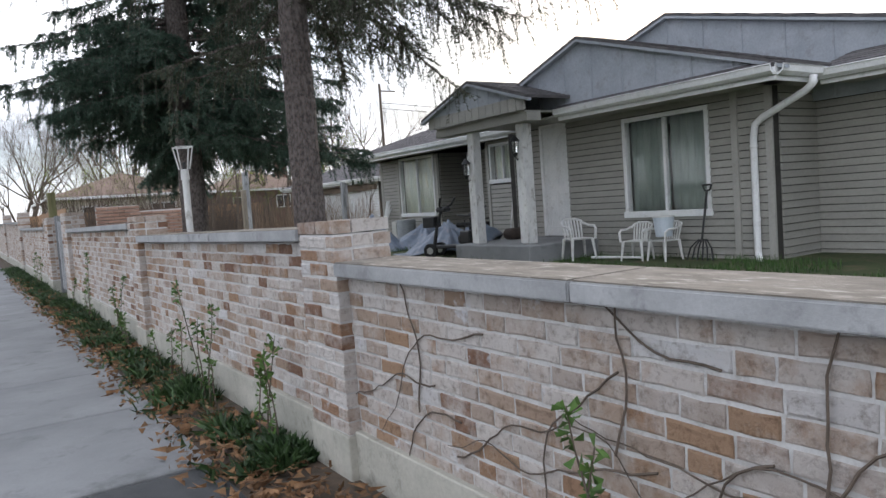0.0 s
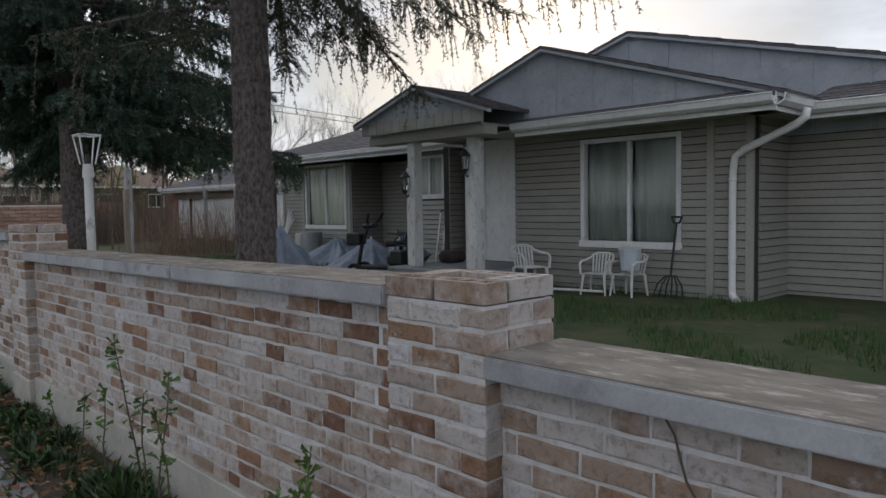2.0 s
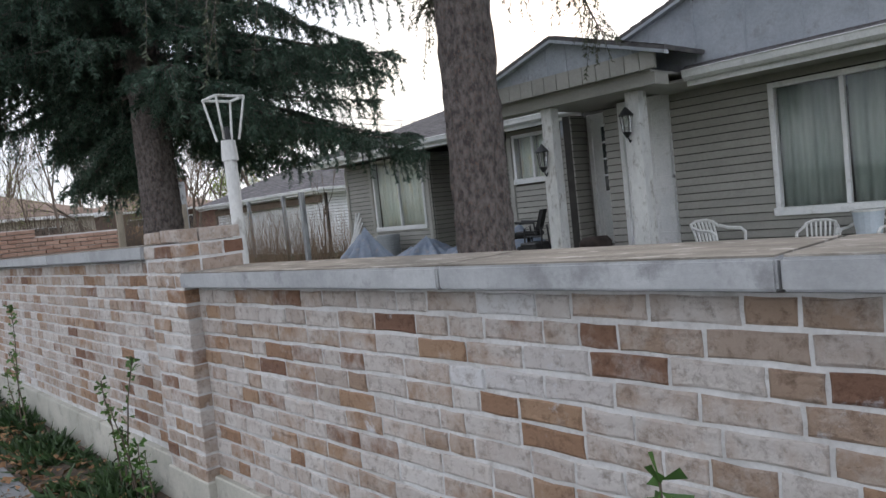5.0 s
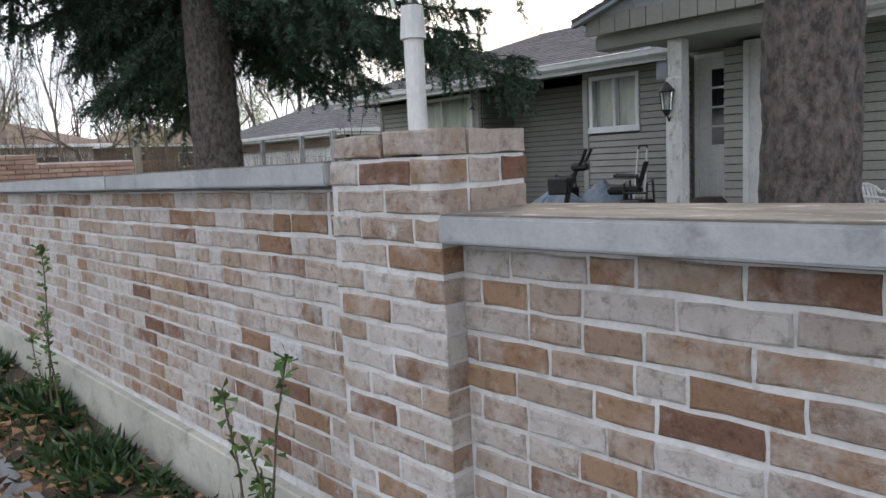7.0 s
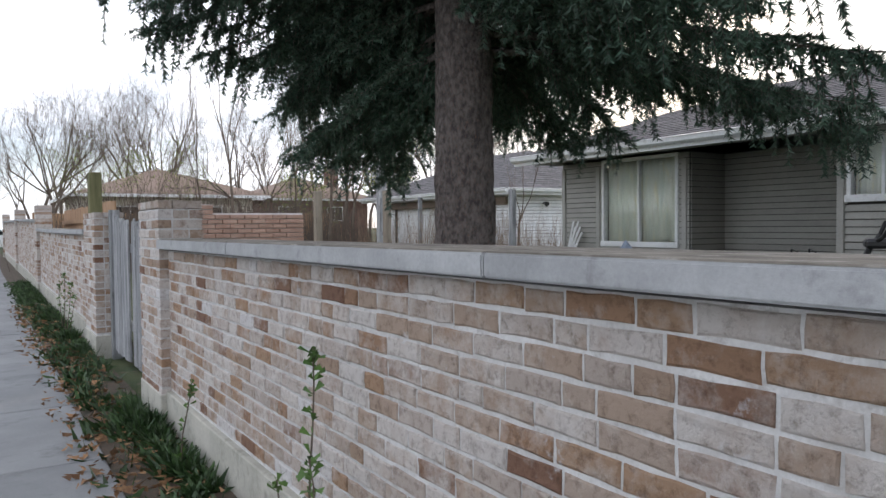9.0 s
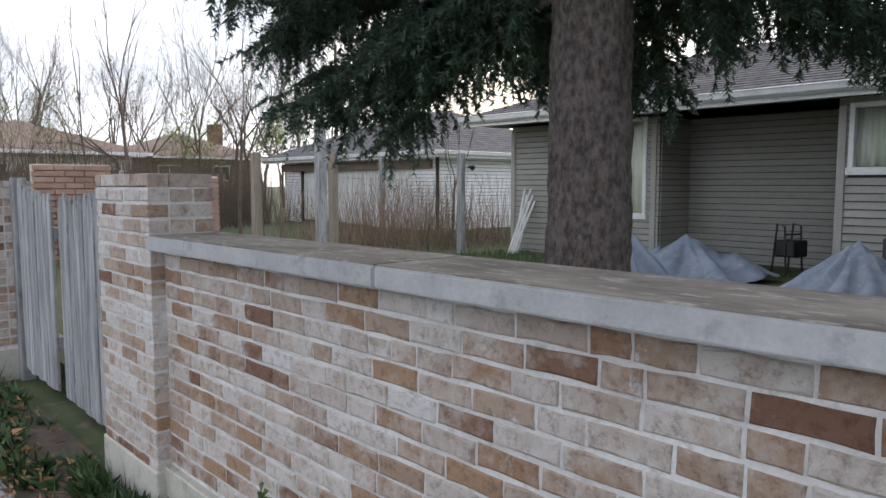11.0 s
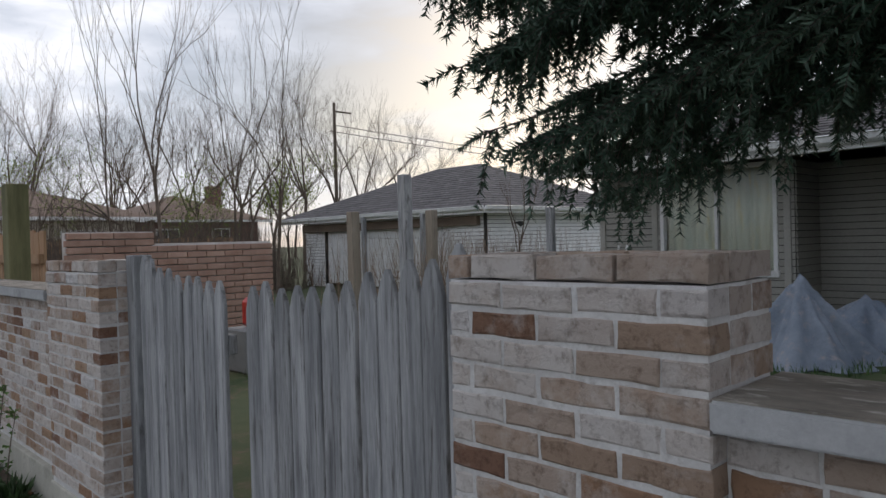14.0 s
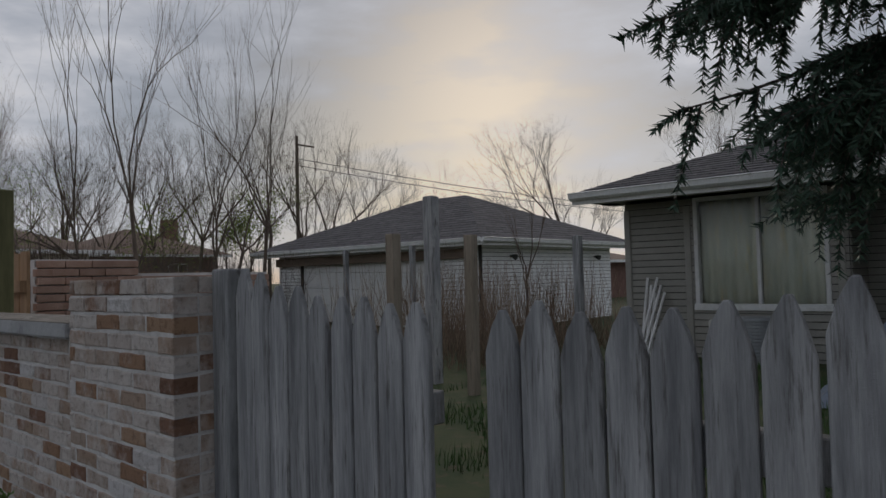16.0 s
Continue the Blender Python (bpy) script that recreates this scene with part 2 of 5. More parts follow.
NEEDLE_B = mat("faded_spruce_needles", (0.035, 0.050, 0.026), (0.085, 0.095, 0.055), 0.65, 3, 20, 0, rand=0.45, island=True)
SPRING = mat("spring_foliage", (0.13, 0.19, 0.03), (0.26, 0.31, 0.07), 0.7, 3, 20, 0, rand=0.3, island=True)
WOOD = mat("weathered_grey_wood", (0.17, 0.175, 0.185), (0.42, 0.425, 0.43), 0.9, 7, 70, 0.8, c=(0.10, 0.095, 0.09), rand=0.14, stretch=(1, 3, 0.22))
POSTW = mat("dry_tan_timber", (0.24, 0.20, 0.155), (0.36, 0.31, 0.25), 0.9, 5, 60, 0.5, c=(0.17, 0.14, 0.11), stretch=(2, 2, 0.2), rand=0.1)
MOSSW = mat("mossy_timber", (0.10, 0.10, 0.045), (0.19, 0.18, 0.09), 0.9, 5, 60, 0.5, stretch=(2, 2, 0.25))
FENCE = mat("orange_brown_fence", (0.30, 0.175, 0.10), (0.42, 0.27, 0.16), 0.9, 4, 50, 0.4, stretch=(2, 2, 0.25), rand=0.12)
PLASTIC = mat("white_plastic", (0.66, 0.66, 0.64), (0.76, 0.76, 0.74), 0.45, 3, 50, 0.05, c=(0.55, 0.54, 0.50))
BLACK = mat("black_metal", (0.012, 0.012, 0.013), (0.03, 0.03, 0.032), 0.45, 5, 40, 0.1)
RUBBER = mat("black_rubber", (0.012, 0.012, 0.012), (0.025, 0.025, 0.025), 0.8, 8, 60, 0.2)
CHROME = mat("dull_aluminium", (0.50, 0.50, 0.50), (0.66, 0.66, 0.66), 0.35, 5, 60, 0.1, metal=0.9)
TARP = mat("blue_grey_tarpaulin", (0.13, 0.165, 0.22), (0.22, 0.26, 0.32), 0.5, 3, 35, 0.35, c=(0.30, 0.28, 0.29))
REDBR = mat("red_brick", (0.33, 0.20, 0.15), (0.43, 0.29, 0.23), 0.9, 4, 60, 0.5, rand=0.13)
DARKBR = mat("dark_red_brick_wall", (0.15, 0.085, 0.07), (0.24, 0.14, 0.115), 0.9, 4, 60, 0.5)
RED = mat("red_plastic", (0.42, 0.025, 0.02), (0.55, 0.05, 0.04), 0.4, 4, 40, 0.1)
CARW = mat("white_car_paint", (0.70, 0.71, 0.72), (0.76, 0.77, 0.78), 0.25, 2, 30, 0)
DARKGL = mat("dark_glass", (0.01, 0.012, 0.014), (0.02, 0.022, 0.025), 0.08, 2, 30, 0)
HOUSEW = mat("cream_render_wall", (0.55, 0.50, 0.42), (0.66, 0.61, 0.52), 0.85, 1.5, 40, 0.2)
# near-black sheathing colour, painted as the shadow line under each siding board
SHADOWLINE = mat("siding_shadow_line", (0.035, 0.033, 0.03), (0.06, 0.055, 0.05), 0.95, 4, 40, 0.2)
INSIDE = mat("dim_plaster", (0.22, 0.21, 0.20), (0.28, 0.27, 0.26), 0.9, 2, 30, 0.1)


# ---------- mesh helpers ----------
def link(name, me, material, parent=None, label="", m=None):
    ob = new(name, me)
    if material and not me.materials:
        me.materials.append(material)
    if parent:
        ob.parent = parent
    if m is not None:
        ob.matrix_basis = m
    if label:
        tagged(ob, label)
    return ob


def bm_mesh(bm, smooth=False):
    me = bpy.data.meshes.new("m")
    bmesh.ops.recalc_face_normals(bm, faces=bm.faces)
    bm.to_mesh(me)
    bm.free()
    if smooth:
        me.polygons.foreach_set("use_smooth", [True] * len(me.polygons))
    return me


def part(name, bm, material, parent=None, label="", smooth=False):
    return link(name, bm_mesh(bm, smooth), material, parent, label)


def box(bm, x0, x1, y0, y1, z0, z1, bevel=0.0, jitter=0.0, m=None):
    vs = []
    for x in (x0, x1):
        for y in (y0, y1):
            for z in (z0, z1):
                v = Vector((x + random.uniform(-jitter, jitter), y + random.uniform(-jitter, jitter), z + random.uniform(-jitter, jitter)))
                vs.append(bm.verts.new(m @ v if m else v))
    fs = [bm.faces.new([vs[i] for i in q]) for q in ((0, 1, 3, 2), (4, 6, 7, 5), (0, 4, 5, 1), (2, 3, 7, 6), (0, 2, 6, 4), (1, 5, 7, 3))]
    if bevel:
        es = list({e for f in fs for e in f.edges})
        bmesh.ops.bevel(bm, geom=es, offset=bevel, segments=1, affect="EDGES")
    return bm


def boxes(*bs, bevel=0.0):
    bm = bmesh.new()
    for b in bs:
        box(bm, *b)
    if bevel:
        bmesh.ops.bevel(bm, geom=list(bm.edges), offset=bevel, segments=2, affect="EDGES")
    return bm


def tube(bm, pts, r, n=8, r1=None, closed=True):
    """A round bar along pts; r may taper to r1."""
    pts = [Vector(p) for p in pts]
    rings = []
    for i, p in enumerate(pts):
        d = (pts[min(i + 1, len(pts) - 1)] - pts[max(i - 1, 0)]).normalized()
        a = d.orthogonal().normalized() if i == 0 else (rings_a - d * rings_a.dot(d)).normalized()
        rings_a = a
        b = d.cross(a)
        rr = r if r1 is None else r + (r1 - r) * i / (len(pts) - 1)
        rings.append([bm.verts.new(p + (a * math.cos(t) + b * math.sin(t)) * rr) for t in (2 * math.pi * k / n for k in range(n))])
    for u, v in zip(rings, rings[1:]):
        for k in range(n):
            bm.faces.new((u[k], u[(k + 1) % n], v[(k + 1) % n], v[k]))
    if closed:
        bm.faces.new(rings[0][::-1])
        bm.faces.new(rings[-1])
    return bm


def prism(bm, poly, d):
    """Extrudes a closed loop of points by the vector d."""
    a = [bm.verts.new(p) for p in poly]
    b = [bm.verts.new(Vector(p) + Vector(d)) for p in poly]
    bm.faces.new(a)
    bm.faces.new(b[::-1])
    for i in range(len(a)):
        j = (i + 1) % len(a)
        bm.faces.new((a[i], b[i], b[j], a[j]))
    return bm


def array_mesh(v, f):
    """A mesh from arrays of corners and of triangles or quads."""
    me = bpy.data.meshes.new("m")
    v, f = np.asarray(v, np.float32), np.asarray(f, np.int32)
    k = f.shape[1]
    me.vertices.add(len(v))
    me.vertices.foreach_set("co", v.ravel())
    me.loops.add(f.size)
    me.loops.foreach_set("vertex_index", f.ravel())
    me.polygons.add(len(f))
    me.polygons.foreach_set("loop_start", np.arange(0, f.size, k, dtype=np.int32))
    me.polygons.foreach_set("loop_total", np.full(len(f), k, np.int32))
    me.update(calc_edges=True)
    return me


def unit(a):
    return a / np.maximum(np.linalg.norm(a, axis=-1, keepdims=True), 1e-9)


def sticks(p0, p1, r0, r1, n=4):
    """Many tapered sticks as one mesh."""
    p0, p1 = np.asarray(p0, float), np.asarray(p1, float)
    d = unit(p1 - p0)
    ref = np.where(np.abs(d[:, 2:3]) < 0.9, [[0.0, 0, 1]], [[1.0, 0, 0]])
    a = unit(np.cross(d, ref))
    b = np.cross(d, a)
    t = 2 * np.pi * np.arange(n) / n
    ring = a[:, None] * np.cos(t)[None, :, None] + b[:, None] * np.sin(t)[None, :, None]
    v = np.concatenate([p0[:, None] + ring * np.asarray(r0)[:, None, None], p1[:, None] + ring * np.asarray(r1)[:, None, None]], 1)
    k = np.arange(n)
    q = np.stack([k, (k + 1) % n, (k + 1) % n + n, k + n], 1)
    f = q[None] + (np.arange(len(p0)) * 2 * n)[:, None, None]
    return array_mesh(v.reshape(-1, 3), f.reshape(-1, 4))


def blades(base, tip, width):
    """Many slim triangles from base to tip as one mesh."""
    d = unit(tip - base)
    s = unit(np.cross(d, np.random.normal(size=d.shape))) * (np.asarray(width).reshape(-1, 1) / 2)
    v = np.stack([base - s, base + s, tip], 1).reshape(-1, 3)
    return array_mesh(v, np.arange(len(v)).reshape(-1, 3))


def empty(name, label, category, m=None, group="", kind=""):
    ob = new(name)
    ob.empty_display_size = 0.1
    if m is not None:
        ob.matrix_basis = m
    return tagged(ob, label, category, group, kind)


def setting(ob, label, category):
    return tagged(ob, label, category, kind="structure")


# ---------- ground ----------
YARD = 0.15
setting(part("ground", boxes((-400, 400, -300, 500, -0.6, -0.05)), LAWN), "dull green and brown spring ground reaching the horizon", "ground")
setting(part("road", boxes((-14, -5.2, -60, 250, -0.3, -0.03)), ASPH), "dark grey asphalt road beside the pavement", "road")
setting(part("lawn", boxes((0.30, 60, -30, 90, -0.3, YARD)), LAWN), "patchy green front lawn behind the brick wall", "lawn")
setting(part("verge", boxes((-0.46, 0.02, -6, 120, -0.3, -0.012)), SOIL), "strip of dark leafy soil along the wall foot", "verge")
setting(part("driveway_apron", boxes((-5.2, -0.46, -8, 6.28, -0.3, -0.015)), ASPH), "dark worn asphalt where the pavement ends", "asphalt")
pav = empty("pavement", "pale grey concrete pavement of square cast slabs", "pavement", kind="structure")
slab_bm = box(bmesh.new(), -2.35, -0.44, 0, 1.5, -0.2, 0.0, bevel=0.008)
slab_me = bm_mesh(slab_bm)
y = 6.3
while y < 70:
    link("slab", slab_me, CONC, pav, m=pose(random.uniform(-0.01, 0.01), y, random.uniform(-0.004, 0.004), rz=random.uniform(-0.15, 0.15)))
    y += 1.512

# ---------- trees ----------
def spruce(name, label, base, height, radius, limbs, needle, seed, density=1.0, droop=0.5, tuft=0.042, hang=0.35, fill=1.0, low=1.6):
    """limbs: rows of (z, azimuth in degrees from +x, length). Limbs sag, and carry side twigs and hanging twigs full of needles."""
    rng = np.random.RandomState(seed)
    tree = empty(name, label, "tree", pose(*base))
    bm = bmesh.new()
    rings = 130
    prev = None
    for i in range(rings):
        s = (i / (rings - 1)) ** 1.6
        z = s * height - 0.1
        rad = radius * (1 - s) ** 0.8 + 0.02
        rad *= 1 + 0.35 * math.exp(-max(z, 0) / 0.18)
        ring = [bm.verts.new((math.cos(t) * r2, math.sin(t) * r2, z)) for t, r2 in ((t, rad + 0.012 * noise.noise((math.cos(t) * 5, math.sin(t) * 5, z * 7 + seed)) + 0.011 * rng.uniform(-1, 1)) for t in (2 * math.pi * k / 44 for k in range(44)))]
        if prev:
            for k in range(44):
                bm.faces.new((prev[k], prev[(k + 1) % 44], ring[(k + 1) % 44], ring[k]))
        prev = ring
    part("trunk", bm, BARK, tree, smooth=True)
    s0, s1, ra, rb = [], [], [], []
    nb, nt = [], []
    for z0, az, ln in limbs:
        az = radians(az)
        out = np.array([math.cos(az), math.sin(az), 0.0])
        side = np.array([-out[1], out[0], 0.0])
        m = 14
        u = np.linspace(0, 1, m)
        bend = rng.uniform(-0.25, 0.25)
        sag = droop * rng.uniform(0.7, 1.25)
        pts = out * (u * ln)[:, None] + side * (bend * ln * u ** 2)[:, None]
        pts[:, 2] = z0 + ln * (0.10 * u - sag * u ** 1.7 + 0.22 * sag * u ** 5)
        pts[:, 2] = np.maximum(pts[:, 2], low + 0.25 * rng.rand())
        s0 += list(pts[:-1])
        s1 += list(pts[1:])
        rr = (0.012 + 0.009 * ln) * (1 - u * 0.88)
        ra += list(rr[:-1])
        rb += list(rr[1:])
        count = max(int(ln * 15 * density), 5)
        for w in np.sort(rng.uniform(0.16, 1.0, count)):
            i = min(int(w * (m - 1)), m - 2)
            p = pts[i] + (pts[i + 1] - pts[i]) * (w * (m - 1) - i)
            d = unit(pts[i + 1] - pts[i])
            for kind in (1, -1, 0):
                if kind:
                    tl = (0.20 + 0.30 * ln * (1.08 - w) * 0.5) * rng.uniform(0.55, 1.25)
                    dr = unit(d * 0.75 + side * kind * rng.uniform(0.6, 1.0) + np.array([0, 0, rng.uniform(-0.5, 0.02)]))
                else:
                    if rng.rand() < 0.25:
                        continue
                    tl = hang * rng.uniform(0.35, 1.2)
                    dr = unit(d * 0.25 + side * rng.uniform(-0.3, 0.3) + np.array([0, 0, -1.0]))
                k = 3
                q = [p]
                for j in range(k):
                    q.append(q[-1] + dr * tl / k)
                    dr = unit(dr + np.array([0, 0, -0.28]) + rng.normal(0, 0.08, 3))
                q = np.array(q)
                s0 += list(q[:-1])
                s1 += list(q[1:])
                ra += [0.005, 0.0038, 0.0026]
                rb += [0.0038, 0.0026, 0.0015]
                cnt = int((tl / 0.0062 + 8) * fill)
                far = 0.6 if p[2] > 5.5 else 1.0
                cnt = int(cnt * far)
                h = rng.uniform(0.04, 1, cnt) * k
                ii = np.minimum(h.astype(int), k - 1)
                c = q[ii] + (q[ii + 1] - q[ii]) * (h - ii)[:, None]
                dd = unit(q[ii + 1] - q[ii])
                lat = unit(np.cross(dd, rng.normal(size=dd.shape)))
                nb.append(c)
                nt.append(c + unit(dd * 0.75 + lat) * (tuft * rng.uniform(0.6, 1.25, cnt) / far)[:, None])
    link("branchwork", sticks(s0, s1, ra, rb, 3), BARK, tree)
    nb, nt = np.concatenate(nb), np.concatenate(nt)
    np.random.seed(seed)
    crown = link("crown", blades(nb, nt, 0.0125 * np.random.uniform(0.7, 1.4, len(nb))), needle, tree)
    tagged(crown, kind="stuff")
    return tree


def limb_rows(seed, spans):
    """spans: (count, z low, z high, azimuth low, azimuth high, length low, length high)"""
    rng = np.random.RandomState(seed)
    rows = []
    for n, za, zb, aa, ab, la, lb in spans:
        for k in range(n):
            rows.append((rng.uniform(za, zb), aa + (ab - aa) * (k + rng.uniform(0, 1)) / n, rng.uniform(la, lb)))
    return rows


T1 = (1.77, 9.93, YARD - 0.05)
T2 = (1.86, 14.98, YARD - 0.05)
spruce("spruce_tree", "tall spruce with bare reddish-grey trunk and thin drooping boughs", T1, 15, 0.158,
       limb_rows(4, ((9, 2.8, 4.2, 60, 160, 1.0, 2.2), (15, 3.2, 5.0, -100, 20, 2.2, 3.4), (8, 3.4, 4.6, 10, 80, 2.4, 3.2), (24, 4.2, 6.6, -120, 240, 1.6, 3.3), (20, 6.4, 11, -120, 240, 1.4, 2.6))),
       NEEDLE_B, 11, density=0.8, droop=0.42, tuft=0.042, hang=0.6, fill=0.5, low=2.1)
spruce("spruce_tree", "dense dark green spruce with low sweeping boughs beside the wall", T2, 14, 0.205,
       limb_rows(9, ((9, 2.8, 3.9, 105, 155, 2.1, 2.8), (9, 3.1, 4.2, 155, 250, 1.2, 1.8), (8, 2.35, 3.0, 70, 92, 2.6, 3.2), (16, 3.0, 4.2, 72, 98, 2.8, 3.4), (8, 3.3, 4.6, 105, 155, 2.0, 2.7), (10, 2.3, 3.0, 15, 80, 2.2, 3.1), (14, 2.4, 3.5, -75, 20, 2.2, 3.1), (10, 2.6, 3.8, -110, -75, 1.6, 2.4), (16, 3.0, 4.4, 60, 150, 2.2, 3.0), (26, 3.4, 5.2, -80, 110, 2.2, 3.1), (12, 3.8, 5.4, 110, 250, 1.6, 2.2), (30, 5.2, 8.0, -110, 250, 2.0, 2.8), (12, 8.0, 11, -110, 250, 1.4, 2.2))),
       NEEDLE, 23, density=1.0, droop=0.34, tuft=0.055, hang=0.40, fill=0.95)


def bare_tree_mesh(seed, height, spread=0.55, depth=5, up=0.25, thick=0.012, kids=(2, 4)):
    rng = np.random.RandomState(seed)
    a, b, ra, rb, tips = [], [], [], [], []

    def grow(p, d, ln, r, k):
        n = 3
        for i in range(n):
            q = p + d * ln / n
            a.append(p), b.append(q), ra.append(r), rb.append(r * 0.87)
            r *= 0.87
            p = q
            d = unit(d + rng.normal(0, 0.10, 3) + np.array([0, 0, up * 0.12]))
            if k < depth and i > 0 and rng.rand() < 0.55:
                grow(p, unit(d + rng.normal(0, spread, 3) + np.array([0, 0, up])), ln * rng.uniform(0.45, 0.7), r * 0.55, k + 1)
        if k < depth:
            for _ in range(rng.randint(*kids)):
                grow(p, unit(d + rng.normal(0, spread, 3) + np.array([0, 0, up])), ln * rng.uniform(0.55, 0.85), r * 0.68, k + 1)
        else:
            tips.append(p)

    grow(np.zeros(3), np.array([0, 0, 1.0]), height * 0.30, height * thick, 0)
    return (np.array(a), np.array(b), np.array(ra), np.array(rb)), np.array(tips)


def bare_tree(label, at, seed, height, leaf=None, leaves=0, size=1.0, **kw):
    seg, tips = bare_tree_mesh(seed, height, **kw)
    tree = empty("bare_tree" if not leaf else "budding_tree", label, "tree", pose(*at))
    thick = seg[2] > height * 0.0035
    link("trunk", sticks(*(s[thick] for s in seg), 6), TWIG, tree)
    link("crown", sticks(*(s[~thick] for s in seg), 3), TWIG, tree)
    if leaf:
        rng = np.random.RandomState(seed)
        c = tips[rng.randint(0, len(tips), leaves)] + rng.normal(0, height * 0.03, (leaves, 3))
        tagged(link("leaves", blades(c, c + rng.normal(0, 0.07 * size, c.shape), rng.uniform(0.04, 0.08, leaves) * size), leaf, tree), kind="stuff")
    return tree


def cored_brick(length, depth):
    """A brick with three open cores, as seen on top of the unfinished pier."""
    bm = bmesh.new()
    box(bm, 0, 0.022, 0, length, 0, 0.0575), box(bm, depth - 0.022, depth, 0, length, 0, 0.0575)
    box(bm, 0.022, depth - 0.022, 0, length, 0, 0.012)
    step = (length - 0.018) / 3
    for k in range(4):
        box(bm, 0.022, depth - 0.022, step * k, step * k + 0.018, 0.012, 0.0575)
    return bm_mesh(bm)


# ---------- boundary wall ----------
COURSE = 0.0677
BRICK_MES = {}


def brick_mesh(length, depth, v):
    """A brick with worn, uneven arrises: its face is a little smaller than its body and chipped along the edges."""
    key = (round(length, 3), round(depth, 3), v)
    if key not in BRICK_MES:
        r = random.Random(int(length * 1000) * 7 + v)
        n = 3 if length > 0.13 else 2
        h = 0.0555
        loop = [(length * i / n, 0.0) for i in range(n)] + [(length, 0.0), (length, h * 0.5), (length, h)]
        loop += [(length * i / n, h) for i in range(n - 1, 0, -1)] + [(0.0, h), (0.0, h * 0.5)]
        outer = [(y + r.uniform(-0.002, 0.002), z + r.uniform(-0.0035, 0.0025)) for y, z in loop]
        bm = bmesh.new()
        rows = []
        for x, inset in ((0.0, 0.0042), (0.004, 0.0), (depth, 0.0)):
            ring = []
            for y, z in outer:
                k = inset * (r.uniform(0.4, 2.1) if inset else 0)
                ring.append(bm.verts.new((x + (r.uniform(-0.0015, 0.0015) if inset else 0), y + (k if y < length / 2 else -k), z + (k if z < h / 2 else -k))))
            rows.append(ring)
        m = len(loop)
        for p, q in zip(rows, rows[1:]):
            for i in range(m):
                bm.faces.new((p[i], p[(i + 1) % m], q[(i + 1) % m], q[i]))
        bm.faces.new(rows[0])
        bm.faces.new(rows[-1][::-1])
        BRICK_MES[key] = bm_mesh(bm)
    return BRICK_MES[key]


def course_row(parent, y0, y1, z, x, shift, depth=0.085, singles=True, bm=None):
    """Bricks from y0 to y1 with outer faces at x."""
    y = y0 - shift
    while y < y1 - 0.02:
        a, b = max(y, y0), min(y + 0.194, y1)
        if b - a > 0.03:
            size = round((b - a) / 0.0323) * 0.0323 if b - a < 0.19 else 0.194
            size = min(size, b - a) if size > b - a else size
            if singles:
                link("brick", brick_mesh(size, depth, random.randrange(9)), BRICK, parent, m=pose(x + random.uniform(-0.004, 0.004), a, z + random.uniform(-0.0015, 0.0015), random.uniform(-0.5, 0.5)))
            else:
                box(bm, x, x + depth, a, b, z, z + 0.0575)
        y += 0.205


